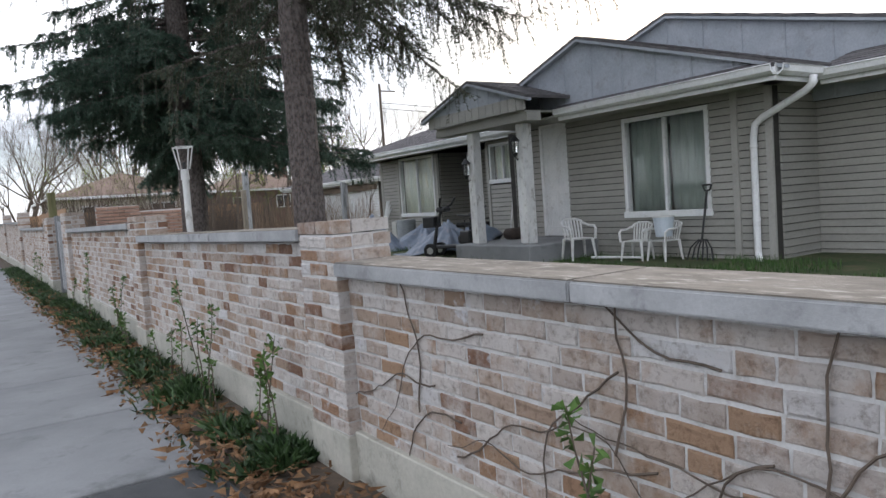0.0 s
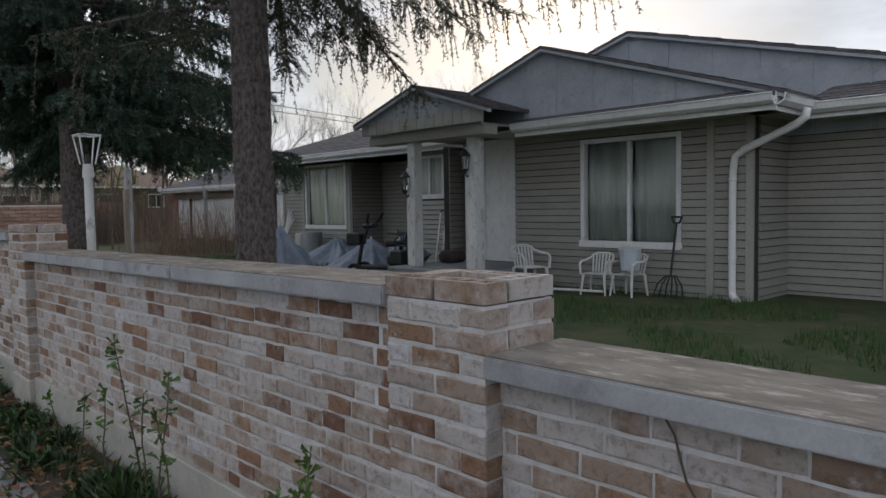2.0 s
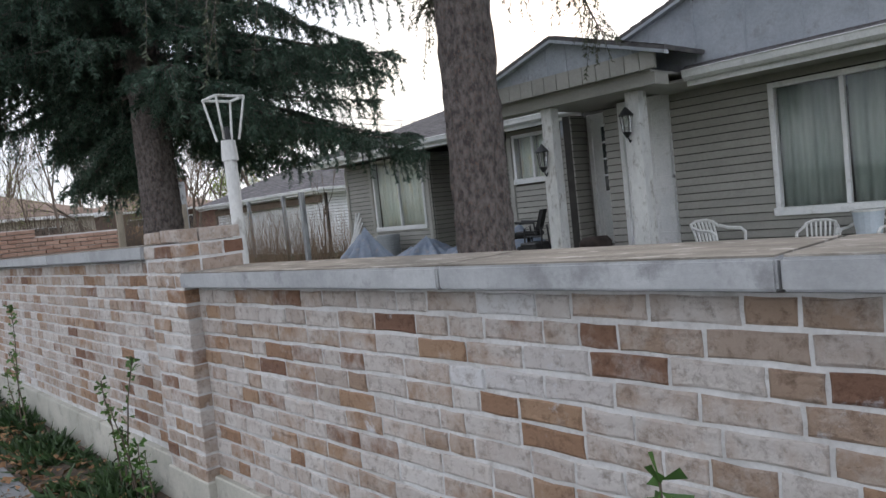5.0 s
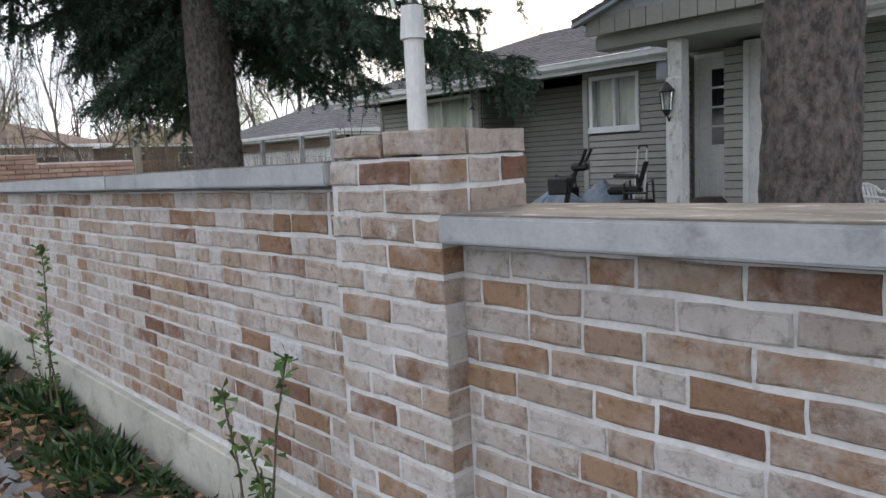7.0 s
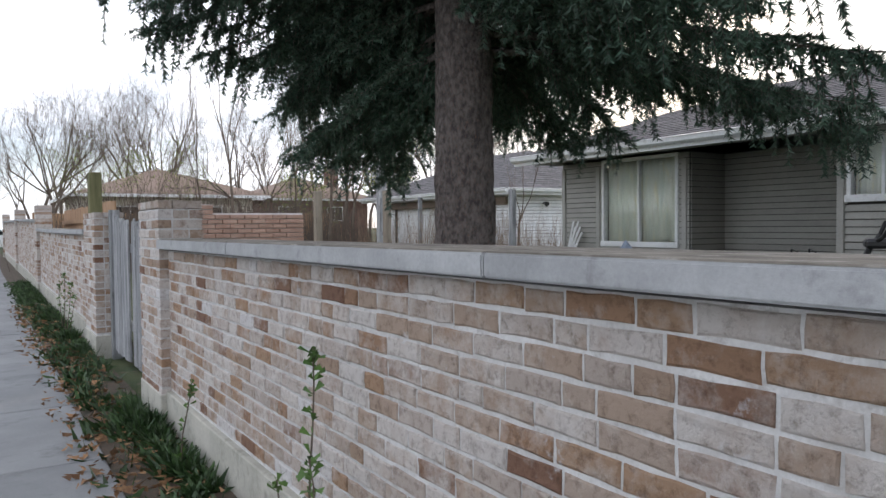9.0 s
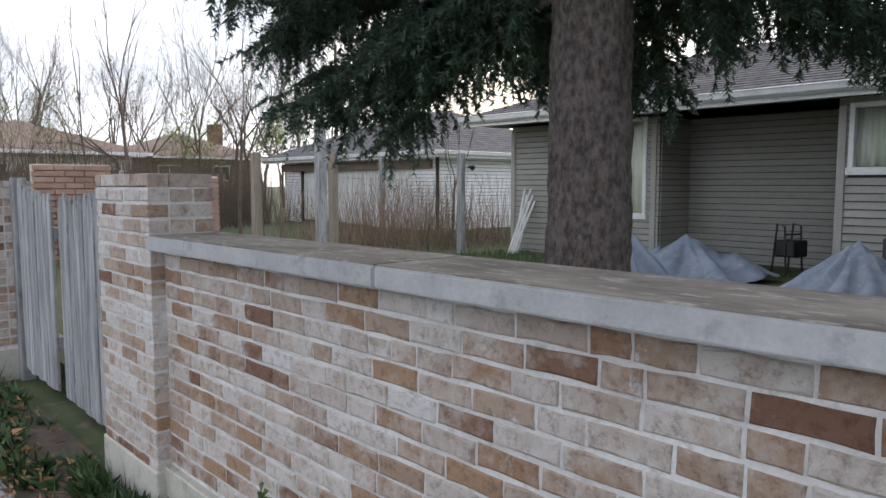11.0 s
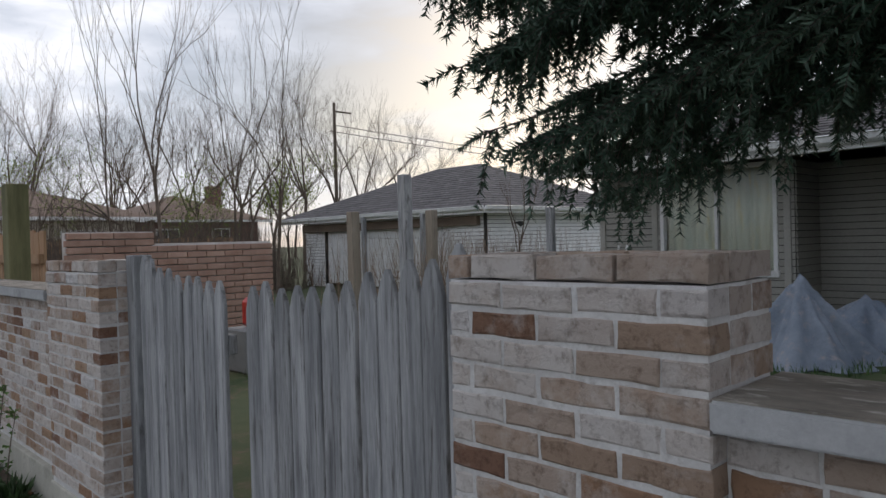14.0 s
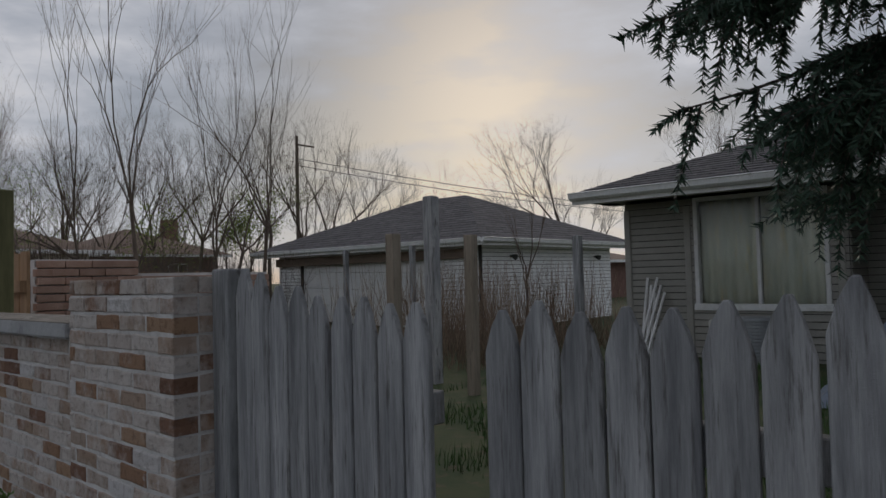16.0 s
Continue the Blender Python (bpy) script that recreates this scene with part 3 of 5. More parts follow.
def wall_panel(label, y0, y1, zc0, zc1, joints, singles=True):
    """A panel of running bond between two piers, with a concrete foot and a stone coping; zc: underside of the coping at both ends."""
    w = empty("garden_wall_panel", label, "wall", pose(0, y0, 0), kind="structure", group="panels of the garden wall")
    ln = y1 - y0
    bm = bmesh.new()
    prism(bm, [(0.0548, 0, 0.0), (0.0548, ln, 0.0), (0.0548, ln, zc1 - 0.014), (0.0548, 0, zc0 - 0.014)], (0.20, 0, 0))
    part("mortar_core", bm, MORTAR, w)
    bm = bmesh.new()
    prism(bm, [(0.10, 0, zc0 - 0.014), (0.10, ln, zc1 - 0.014), (0.10, ln, zc1 - 0.001), (0.10, 0, zc0 - 0.001)], (0.14, 0, 0))
    part("bedding", bm, MORTAR, w)
    foot = 0.22
    bm = bmesh.new()
    box(bm, 0.018, 0.29, 0, ln, -0.25, foot, bevel=0.006)
    part("footing", bm, BASE, w, "cream-painted concrete footing")
    edges = [0.0] + [j - y0 for j in joints] + [ln]
    for a, b in zip(edges, edges[1:]):
        bm = bmesh.new()
        za, zb = zc0 + (zc1 - zc0) * a / ln, zc0 + (zc1 - zc0) * b / ln
        poly = [(-0.026, a + 0.003, za), (-0.026, b - 0.003, zb), (-0.026, b - 0.003, zb + 0.060), (-0.026, a + 0.003, za + 0.060)]
        prism(bm, poly, (0.350, 0, 0))
        bmesh.ops.bevel(bm, geom=list(bm.edges), offset=0.005, segments=2, affect="EDGES")
        cop = part("coping_stone", bm, CAP, w, "grey cut limestone coping")
        top = bmesh.new()
        prism(top, [(-0.018, a + 0.008, za + 0.0605), (-0.018, b - 0.008, zb + 0.0605), (0.316, b - 0.008, zb + 0.0605), (0.316, a + 0.008, za + 0.0605)], (0, 0, 0.004))
        part("weathered_crust", top, CAPTOP, cop, "brown lichen-stained top")
    k = 0
    bm = bmesh.new()
    while True:
        z0 = zc0 - 0.008 - (k + 1) * COURSE
        if z0 < foot - 0.02:
            break
        shift = 0.1025 * (k % 2) + random.choice((0, 0.02, -0.02, 0.05))
        y = -shift
        while y < ln - 0.02:
            full = random.choice((0.194, 0.194, 0.194, 0.1936, 0.129, 0.097))
            a, b = max(y, 0.0), min(y + full, ln)
            if b - a > 0.03:
                zz = z0 + (zc1 - zc0) * a / ln
                if singles:
                    size = max(round((b - a) / 0.0323), 1) * 0.0323
                    link("brick", brick_mesh(min(size, 0.194), 0.085, random.randrange(9)), BRICK, w, m=pose(0.0485 + random.uniform(-0.0018, 0.0018), a, zz + random.uniform(-0.0015, 0.0015), random.uniform(-0.5, 0.5)))
                else:
                    box(bm, 0.05, 0.13, a, b, zz, zz + 0.0575)
            y += full + 0.009
        k += 1
    if not singles:
        tagged(part("bricks", bm, BRICK_FAR, w), kind="stuff")
    else:
        bm.free()
    return w


def pier(label, y0, y1, top, depth=0.29, singles=True, cored=False):
    """A brick pier, hollow at the top, on a concrete foot."""
    p = empty("brick_pier", label, "pier", pose(0, y0, 0), kind="structure", group="piers of the garden wall")
    w = y1 - y0
    foot = 0.20
    part("mortar_core", boxes((-0.007, depth - 0.008, 0.004, w - 0.004, 0, top - 0.073)), MORTAR, p)
    bm = box(bmesh.new(), -0.022, depth + 0.01, -0.012, w + 0.012, -0.25, foot, bevel=0.006)
    part("footing", bm, BASE, p, "cream-painted concrete footing")
    k = 0
    bm = bmesh.new()
    while True:
        z = top - (k + 1) * COURSE
        if z < foot - 0.02:
            break
        odd = k % 2
        if singles:
            # front face
            y = -0.1025 * odd
            while y < w - 0.02:
                a, b = max(y, 0.0), min(y + 0.194, w)
                if b - a > 0.03:
                    size = max(round((b - a) / 0.0323), 1) * 0.0323
                    if b >= w - 0.012:
                        size = w - a
                    link("brick", cored_brick(size, 0.09) if cored and k == 0 else brick_mesh(size, 0.09, random.randrange(9)), BRICK, p, m=pose(-0.012 + random.uniform(-0.003, 0.003), a, z + random.uniform(-0.0015, 0.0015)))
                y += 0.205
            # near side face, bricks laid along x
            x = 0.088 if odd else 0.088 + 0.0
            first = 0.10 if odd else 0.194
            while x < depth - 0.03:
                ln = min(first, depth - x)
                link("brick", cored_brick(ln, 0.09) if cored and k == 0 else brick_mesh(ln, 0.09, random.randrange(9)), BRICK, p, m=pose(x, 0.09 + random.uniform(-0.002, 0.002), z + random.uniform(-0.0015, 0.0015), 0, 0, -90))
                x += ln + 0.011
                first = 0.194
            # far side and back
            link("brick", brick_mesh(min(depth - 0.095, 0.194), 0.085, 0), BRICK, p, m=pose(0.09, w - 0.002, z, 0, 0, -90))
            y = 0.1
            while y < w - 0.11:
                ln = min(0.194, w - 0.1 - y)
                link("brick", cored_brick(ln, 0.085) if cored and k == 0 else brick_mesh(max(round(ln / 0.0323), 1) * 0.0323, 0.085, 1), BRICK, p, m=pose(depth - 0.09, y, z))
                y += 0.205
        else:
            box(bm, -0.012, depth, 0, w, z, z + 0.0575)
        k += 1
    if not singles:
        tagged(part("bricks", bm, BRICK_FAR, p), kind="stuff")
    else:
        bm.free()
    return p


# ---------- house building blocks ----------
BOARD = 0.105


def rects(a0, a1, z0, z1, holes):
    """Splits a rectangle round its openings into rectangles."""
    out, cuts = [], sorted({a0, a1, *[h[0] for h in holes], *[h[1] for h in holes]})
    for a, b in zip(cuts, cuts[1:]):
        hs = sorted((h[2], h[3]) for h in holes if h[0] <= a and h[1] >= b)
        z = z0
        for lo, hi in hs:
            if lo > z:
                out.append((a, b, z, lo))
            z = hi
        if z < z1:
            out.append((a, b, z, z1))
    return out


def siding_wall(name, label, axis, pos, a0, a1, z0, z1, holes=(), material=None):
    """A lap-sided wall that faces -x (axis 'x', running along y) or -y (axis 'y', running along x)."""
    w = empty(name, label, "wall", kind="structure")
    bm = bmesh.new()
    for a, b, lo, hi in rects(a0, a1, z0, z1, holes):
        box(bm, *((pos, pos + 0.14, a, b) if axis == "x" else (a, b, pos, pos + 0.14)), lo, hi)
    part("sheathing", bm, SHADOWLINE, w)
    shared = {}
    z = z0
    while z < z1 - 0.01:
        top = min(z + BOARD, z1)
        spans = [(a0, a1)]
        for h in holes:
            if h[2] < z + BOARD * 0.6 and h[3] > z + BOARD * 0.4:
                spans = [s for a, b in spans for s in ((a, min(b, h[0])), (max(a, h[1]), b)) if s[1] - s[0] > 0.01]
        for a, b in spans:
            key = (round(a, 3), round(b, 3), round(top - z, 3))
            if key not in shared:
                bm = bmesh.new()
                h = top - z
                # board stops short so the darkened sheathing reads as shade below the next lap
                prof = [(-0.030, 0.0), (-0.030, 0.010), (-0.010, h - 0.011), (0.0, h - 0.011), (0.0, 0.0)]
                if axis == "x":
                    prism(bm, [(pos + x, a, s) for x, s in prof], (0, b - a, 0))
                else:
                    prism(bm, [(a, pos + x, s) for x, s in prof], (b - a, 0, 0))
                shared[key] = bm_mesh(bm)
            link("siding_board", shared[key], material or SIDING, w, m=pose(0, 0, z))
        z = top
    return w


def window(name, label, x, y0, y1, z0, z1, curtain, open_y=0.0):
    """A two-light slider facing -x in a wall at x."""
    w = empty(name, label, "window", kind="structure")
    f = 0.065
    for nm, b in (("frame_jamb", (y0, y0 + f, z0, z1)), ("frame_jamb", (y1 - f, y1, z0, z1)), ("frame_head", (y0 + f, y1 - f, z1 - f, z1)), ("frame_sill", (y0 - 0.02, y1 + 0.02, z0 - 0.035, z0 + f))):
        bm = box(bmesh.new(), x - (0.06 if "sill" in nm else 0.04), x + 0.08, *b, bevel=0.006)
        part(nm, bm, WHITE, w)
    mid = (y0 + y1) / 2
    part("mullion", box(bmesh.new(), x - 0.015, x + 0.06, mid - 0.025, mid + 0.025, z0 + f, z1 - f, bevel=0.004), WHITE, w)
    for a, b in ((y0 + f, mid - 0.025), (mid + 0.025, y1 - f)):
        g = part("pane", boxes((x + 0.022, x + 0.026, a, b, z0 + f, z1 - f)), GLASS, w)
        g.visible_shadow = False
    for a, b in ((y0 + 0.04, mid - 0.02), (mid + 0.01, y1 - 0.04)):
        ys = np.linspace(a, b, 60)
        ph = random.uniform(0, 6)
        v = []
        for yy in ys:
            dx = 0.13 + 0.022 * math.sin(yy * 46 + ph) + 0.012 * math.sin(yy * 23 + ph * 2)
            v += [(x + dx, yy, z0 + 0.02), (x + dx * 0.6 + 0.05, yy, z1 - 0.02)]
        fcs = [(2 * i, 2 * i + 2, 2 * i + 3, 2 * i + 1) for i in range(len(ys) - 1)]
        me = array_mesh(v, fcs)
        me.polygons.foreach_set("use_smooth", [True] * len(me.polygons))
        c = link("curtain", me, curtain)
        md = c.modifiers.new("thick", "SOLIDIFY")
        md.thickness = 0.004
        tagged(c, "pleated pale curtain drawn behind the window" if curtain is CURTAIN else "grey-green curtain drawn behind the window", "curtain", "curtains in the windows")
    return w


def roof_slope(name, label, low_a, low_b, high_b, high_a, rows, material, thick=0.05):
    """Shingle courses from an eave (low_a to low_b) up to a ridge (high_a to high_b)."""
    r = empty(name, label, "roof", kind="structure")
    la, lb, hb, ha = (Vector(p) for p in (low_a, low_b, high_b, high_a))
    nrm = (lb - la).cross(ha - la).normalized()
    if nrm.z < 0:
        nrm = -nrm
    bm = bmesh.new()
    prism(bm, [la, lb, hb, ha], -nrm * thick)
    part("deck", bm, material, r)
    rng = random.Random(7)
    bm = bmesh.new()
    for i in range(rows):
        s, e = i / rows, (i + 1) / rows
        a, b = la.lerp(ha, s), lb.lerp(hb, s)
        c, d = lb.lerp(hb, e), la.lerp(ha, e)
        ln = (b - a).length
        n = max(int(ln / 0.32), 1)
        for k in range(n):
            u, v = k / n, (k + 0.97) / n
            q = [a.lerp(b, u) + nrm * rng.uniform(0.011, 0.016), a.lerp(b, v) + nrm * rng.uniform(0.011, 0.016), d.lerp(c, v) + nrm * 0.003, d.lerp(c, u) + nrm * 0.003]
            bm.faces.new([bm.verts.new(p) for p in q])
            bm.faces.new([bm.verts.new(p) for p in (q[0], q[1], a.lerp(b, v), a.lerp(b, u))])
    tagged(part("shingles", bm, material, r), kind="stuff")
    return r


def gutter(label, p, q, name="gutter"):
    """A white box gutter from p to q, lip outwards."""
    p, q = Vector(p), Vector(q)
    d = (q - p).normalized()
    s = Vector((d.y, -d.x, 0))
    if s.x > 0 or (abs(s.x) < 0.1 and s.y > 0):
        s = -s
    g = empty(name, label, "gutter", kind="structure")
    prof = [(0, 0), (0.03, -0.005), (0.085, 0.035), (0.10, 0.10), (0.115, 0.115), (0.09, 0.125), (0.075, 0.045), (0.01, 0.012), (0.0, 0.12), (-0.02, 0.12), (-0.02, 0)]
    bm = bmesh.new()
    prism(bm, [p + s * a + Vector((0, 0, b)) for a, b in prof], q - p)
    part("trough", bm, WHITE, g)
    bm = bmesh.new()
    prism(bm, [p - s * 0.025 + Vector((0, 0, -0.06)), p - s * 0.021 + Vector((0, 0, 0.14)), p - s * 0.06 + Vector((0, 0, 0.14)), p - s * 0.06 + Vector((0, 0, -0.06))], q - p)
    part("fascia", bm, WHITE, g)
    return g

# ---------- the house ----------
F = YARD - 0.05
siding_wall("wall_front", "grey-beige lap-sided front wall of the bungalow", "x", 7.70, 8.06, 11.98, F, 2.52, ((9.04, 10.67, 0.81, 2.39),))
window("window_1", "white-framed sliding window with drawn grey-green curtains", 7.70, 9.04, 10.67, 0.81, 2.39, CURTAIN_DARK)
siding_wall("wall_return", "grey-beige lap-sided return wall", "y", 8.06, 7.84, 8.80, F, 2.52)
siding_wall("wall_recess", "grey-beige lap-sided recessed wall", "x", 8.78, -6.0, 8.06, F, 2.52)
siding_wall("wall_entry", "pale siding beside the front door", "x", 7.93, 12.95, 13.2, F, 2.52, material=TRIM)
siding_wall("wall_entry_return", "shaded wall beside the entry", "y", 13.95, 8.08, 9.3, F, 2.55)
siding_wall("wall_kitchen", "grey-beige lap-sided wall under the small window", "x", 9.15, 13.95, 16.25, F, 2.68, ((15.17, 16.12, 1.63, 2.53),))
window("window_2", "small white sliding window with net curtains", 9.15, 15.17, 16.12, 1.63, 2.53, CURTAIN)
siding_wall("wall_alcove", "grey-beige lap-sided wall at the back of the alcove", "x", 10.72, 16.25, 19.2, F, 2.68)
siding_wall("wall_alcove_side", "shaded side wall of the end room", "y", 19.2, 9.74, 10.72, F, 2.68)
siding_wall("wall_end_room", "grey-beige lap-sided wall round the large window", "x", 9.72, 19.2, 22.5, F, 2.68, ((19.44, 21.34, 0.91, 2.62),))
window("window_3", "large white-framed window with drawn cream curtains", 9.72, 19.44, 21.34, 0.91, 2.62, CURTAIN)
for x, y in ((9.70, 19.30), (9.70, 21.44), (9.70, 22.46), (9.13, 16.20), (7.68, 8.62), (7.68, 8.10), (8.76, 6.83)):
    setting(part("trim", box(bmesh.new(), x - 0.025, x + 0.02, y - 0.05, y + 0.05, F, 2.5, bevel=0.004), TRIM), "taupe corner trim board on the siding", "trim")
setting(part("wall_back", boxes((13.6, 13.75, -6, 22.5, F, 2.6), (9.9, 13.6, 22.36, 22.5, F, 2.6)), SIDING), "plain rear walls of the bungalow", "wall")
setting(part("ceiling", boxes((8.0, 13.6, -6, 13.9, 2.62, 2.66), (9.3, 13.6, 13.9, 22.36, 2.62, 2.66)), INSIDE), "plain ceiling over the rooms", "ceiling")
setting(part("soffit", boxes((6.76, 7.70, 7.5, 11.98, 2.50, 2.53), (7.8, 8.78, -6, 7.5, 2.46, 2.49), (6.76, 8.78, 7.5, 8.06, 2.50, 2.53), (8.64, 9.72, 16.25, 22.8, 2.62, 2.65), (8.64, 9.15, 13.95, 16.25, 2.62, 2.65), (9.72, 10.72, 16.25, 19.2, 2.62, 2.65), (9.3, 9.9, 22.5, 22.8, 2.62, 2.65)), TRIM), "taupe soffit boards under the eaves", "soffit")

# end wing roof
EV, RZ = 2.74, 4.05
roof_slope("roof_end_wing", "dark asphalt shingle roof over the end wing", (8.58, 13.2, EV), (8.58, 22.85, EV), (12.2, 19.4, RZ), (12.2, 13.2, RZ), 24, SHINGLE)
roof_slope("roof_end_hip", "dark asphalt shingle hip end", (8.58, 22.85, EV), (15.8, 22.85, EV), (12.25, 19.4, RZ), (12.2, 19.4, RZ), 20, SHINGLE)
roof_slope("roof_rear", "dark asphalt shingle rear slope", (15.8, 22.85, EV), (15.8, 10.0, EV), (12.2, 10.0, RZ), (12.2, 19.4, RZ), 10, SHINGLE)
gutter("white gutter along the end wing eave", (8.60, 14.1, 2.63), (8.60, 22.85, 2.63))
gutter("white gutter over the front window", (6.80, 7.46, 2.50), (6.80, 11.25, 2.50))
gutter("white gutter returning round the corner", (6.82, 7.46, 2.495), (7.8, 7.46, 2.495))
gutter("white gutter along the recessed wall", (7.82, -6, 2.47), (7.82, 7.48, 2.47))


def gable(name, label, x, pts, depth, n):
    """A boarded gable face at x through pts (y, z), with battens, and its roof behind."""
    g = empty(name, label, "gable", kind="structure")
    bm = bmesh.new()
    prism(bm, [(x, a, b) for a, b in pts], (0.05, 0, 0))
    part("face", bm, GABLE, g)
    ys = [p[0] for p in pts]
    top = max(pts, key=lambda p: p[1])
    lo, hi = min(ys), max(ys)
    zl = min(p[1] for p in pts)

    def roof_z(yy):
        e = lo if yy < top[0] else hi
        ze = [p[1] for p in pts if p[0] == e][-1] if e == hi else [p[1] for p in pts if p[0] == e][0]
        ze = max(p[1] for p in pts if p[0] == e)
        return top[1] + (ze - top[1]) * (yy - top[0]) / (e - top[0])
    for k in range(1, n):
        yy = lo + (hi - lo) * k / n
        h = roof_z(yy) - 0.01
        if h - zl > 0.06:
            part("batten", boxes((x - 0.012, x + 0.002, yy - 0.012, yy + 0.012, zl, h)), GABLE, g)
    for e in (lo, hi):
        ze = roof_z(e + (0.001 if e == lo else -0.001))
        s = 1 if e == hi else -1
        a, b = (x - 0.09, top[0], top[1] + 0.02), (x - 0.09, e + 0.15 * s, ze + 0.02 - 0.04)
        roof_slope("roof_" + name, "dark shingled roof behind the gable", b, (x + depth, b[1], b[2]), (x + depth, a[1], a[2]), a, 14, SHINGLE, 0.04)
        bm = bmesh.new()
        prism(bm, [Vector(a) + Vector((-0.004, 0, -0.045)), Vector(b) + Vector((-0.004, 0, -0.045)), Vector(b) + Vector((-0.004, 0, -0.085)), Vector(a) + Vector((-0.004, 0, -0.085))], (0.09, 0, 0))
        part("bargeboard", bm, GABLE, g)
    return g


gable("gable_front", "pale grey boarded gable over the front window", 6.93, [(7.5, 2.62), (7.5, 2.66), (10.77, 3.68), (13.0, 2.92), (13.0, 2.62)], 2.4, 9)
gable("gable_rear", "taller pale grey boarded gable behind the front one", 8.68, [(3.6, 2.3), (3.6, 2.35), (10.43, 4.10), (14.6, 2.85), (14.6, 2.3)], 4.6, 16)
roof_slope("roof_skirt", "narrow dark shingle skirt above the gutter", (6.78, 7.46, 2.63), (6.78, 11.3, 2.63), (6.94, 11.3, 2.70), (6.94, 7.5, 2.70), 2, SHINGLE)
roof_slope("roof_recess", "dark asphalt shingle roof over the recessed wall", (7.8, -6, 2.61), (7.8, 7.5, 2.61), (9.2, 7.5, 3.02), (9.2, -6, 3.02), 8, SHINGLE)

# porch
gable("porch_gable", "small grey boarded gable over the porch", 6.10, [(11.2, 2.80), (11.2, 2.84), (12.6, 3.28), (14.0, 2.84), (14.0, 2.80)], 2.6, 9)
porch = empty("porch_beam", "beam of the porch faced with short boards", "porch", kind="structure")
part("beam", box(bmesh.new(), 6.2, 6.5, 11.3, 13.95, 2.46, 2.60, bevel=0.006), TRIM, porch)
part("ceiling_board", boxes((6.2, 9.1, 11.35, 13.92, 2.60, 2.63)), TRIM, porch)
for k in range(14):
    a = 11.22 + k * 0.199
    part("fascia_board", box(bmesh.new(), 6.08, 6.12, a, a + 0.19, 2.62, 2.83, bevel=0.004), TRIM, porch)
setting(part("stoop", box(bmesh.new(), 6.12, 7.93, 11.35, 13.45, 0.0, 0.45, bevel=0.02), CONC), "raised concrete stoop before the front door", "stoop")


def porch_post(label, x, y, w=0.17):
    p = empty("porch_post", label, "post", pose(x, y, 0.45), "posts of the porch", "structure")
    part("shaft", box(bmesh.new(), -w / 2, w / 2, -w / 2, w / 2, 0.0, 2.01, bevel=0.008), PEEL, p)
    part("corner_board", box(bmesh.new(), -w / 2 - 0.02, -w / 2 + 0.002, -w / 2 - 0.01, w / 2 + 0.01, 0.02, 1.6, bevel=0.004), PEEL, p)


porch_post("white timber porch post with peeling paint", 6.36, 12.98)
porch_post("white timber porch post with peeling paint", 6.50, 11.76, 0.19)


def panel_door(name, label, x, y0, y1, z0, z1, lites=False):
    d = empty(name, label, "door", kind="structure")
    h, w = z1 - z0, y1 - y0
    part("leaf", box(bmesh.new(), x, x + 0.045, y0, y1, z0, z1, bevel=0.003), WHITE, d)
    for a, b in ((y0 - 0.07, y0), (y1, y1 + 0.07)):
        part("frame_jamb", box(bmesh.new(), x - 0.03, x + 0.06, a, b, z0, z1 + 0.07, bevel=0.004), WHITE, d)
    part("frame_head", box(bmesh.new(), x - 0.03, x + 0.06, y0, y1, z1, z1 + 0.07, bevel=0.004), WHITE, d)
    cols = ((y0 + 0.12 * w, y0 + 0.45 * w), (y0 + 0.55 * w, y0 + 0.88 * w))
    rows = ((0.08, 0.40), (0.47, 0.75), (0.80, 0.93))
    if lites:
        for k in range(4):
            lo = z0 + h * (0.42 + 0.13 * k)
            part("lite", box(bmesh.new(), x - 0.006, x + 0.01, y0 + 0.3 * w, y0 + 0.7 * w, lo, lo + h * 0.115, bevel=0.002), DARKGL, d)
        rows = ((0.06, 0.34),)
    for a, b in cols:
        for lo, hi in rows:
            lo, hi = z0 + lo * h, z0 + hi * h
            for c in ((a, b, lo, lo + 0.012), (a, b, hi - 0.012, hi), (a, a + 0.012, lo, hi), (b - 0.012, b, lo, hi)):
                part("panel_moulding", box(bmesh.new(), x - 0.010, x + 0.004, *c, bevel=0.003), WHITE, d)
    bm = bmesh.new()
    bmesh.ops.create_uvsphere(bm, u_segments=12, v_segments=8, radius=0.028, matrix=Matrix.Translation((x - 0.05, y0 + 0.07, z0 + 0.95)))
    tube(bm, [(x - 0.05, y0 + 0.07, z0 + 0.95), (x, y0 + 0.07, z0 + 0.95)], 0.011)
    part("door_knob", bm, CHROME, d, "dull metal knob")


panel_door("door_1", "closed white six-panel front door", 7.93, 12.05, 12.88, 0.46, 2.49)
panel_door("door_2", "white side door with four small glass lites", 8.45, 13.22, 13.80, 0.46, 2.47, True)
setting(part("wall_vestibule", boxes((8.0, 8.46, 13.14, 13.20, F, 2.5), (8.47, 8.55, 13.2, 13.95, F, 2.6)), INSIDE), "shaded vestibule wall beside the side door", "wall")


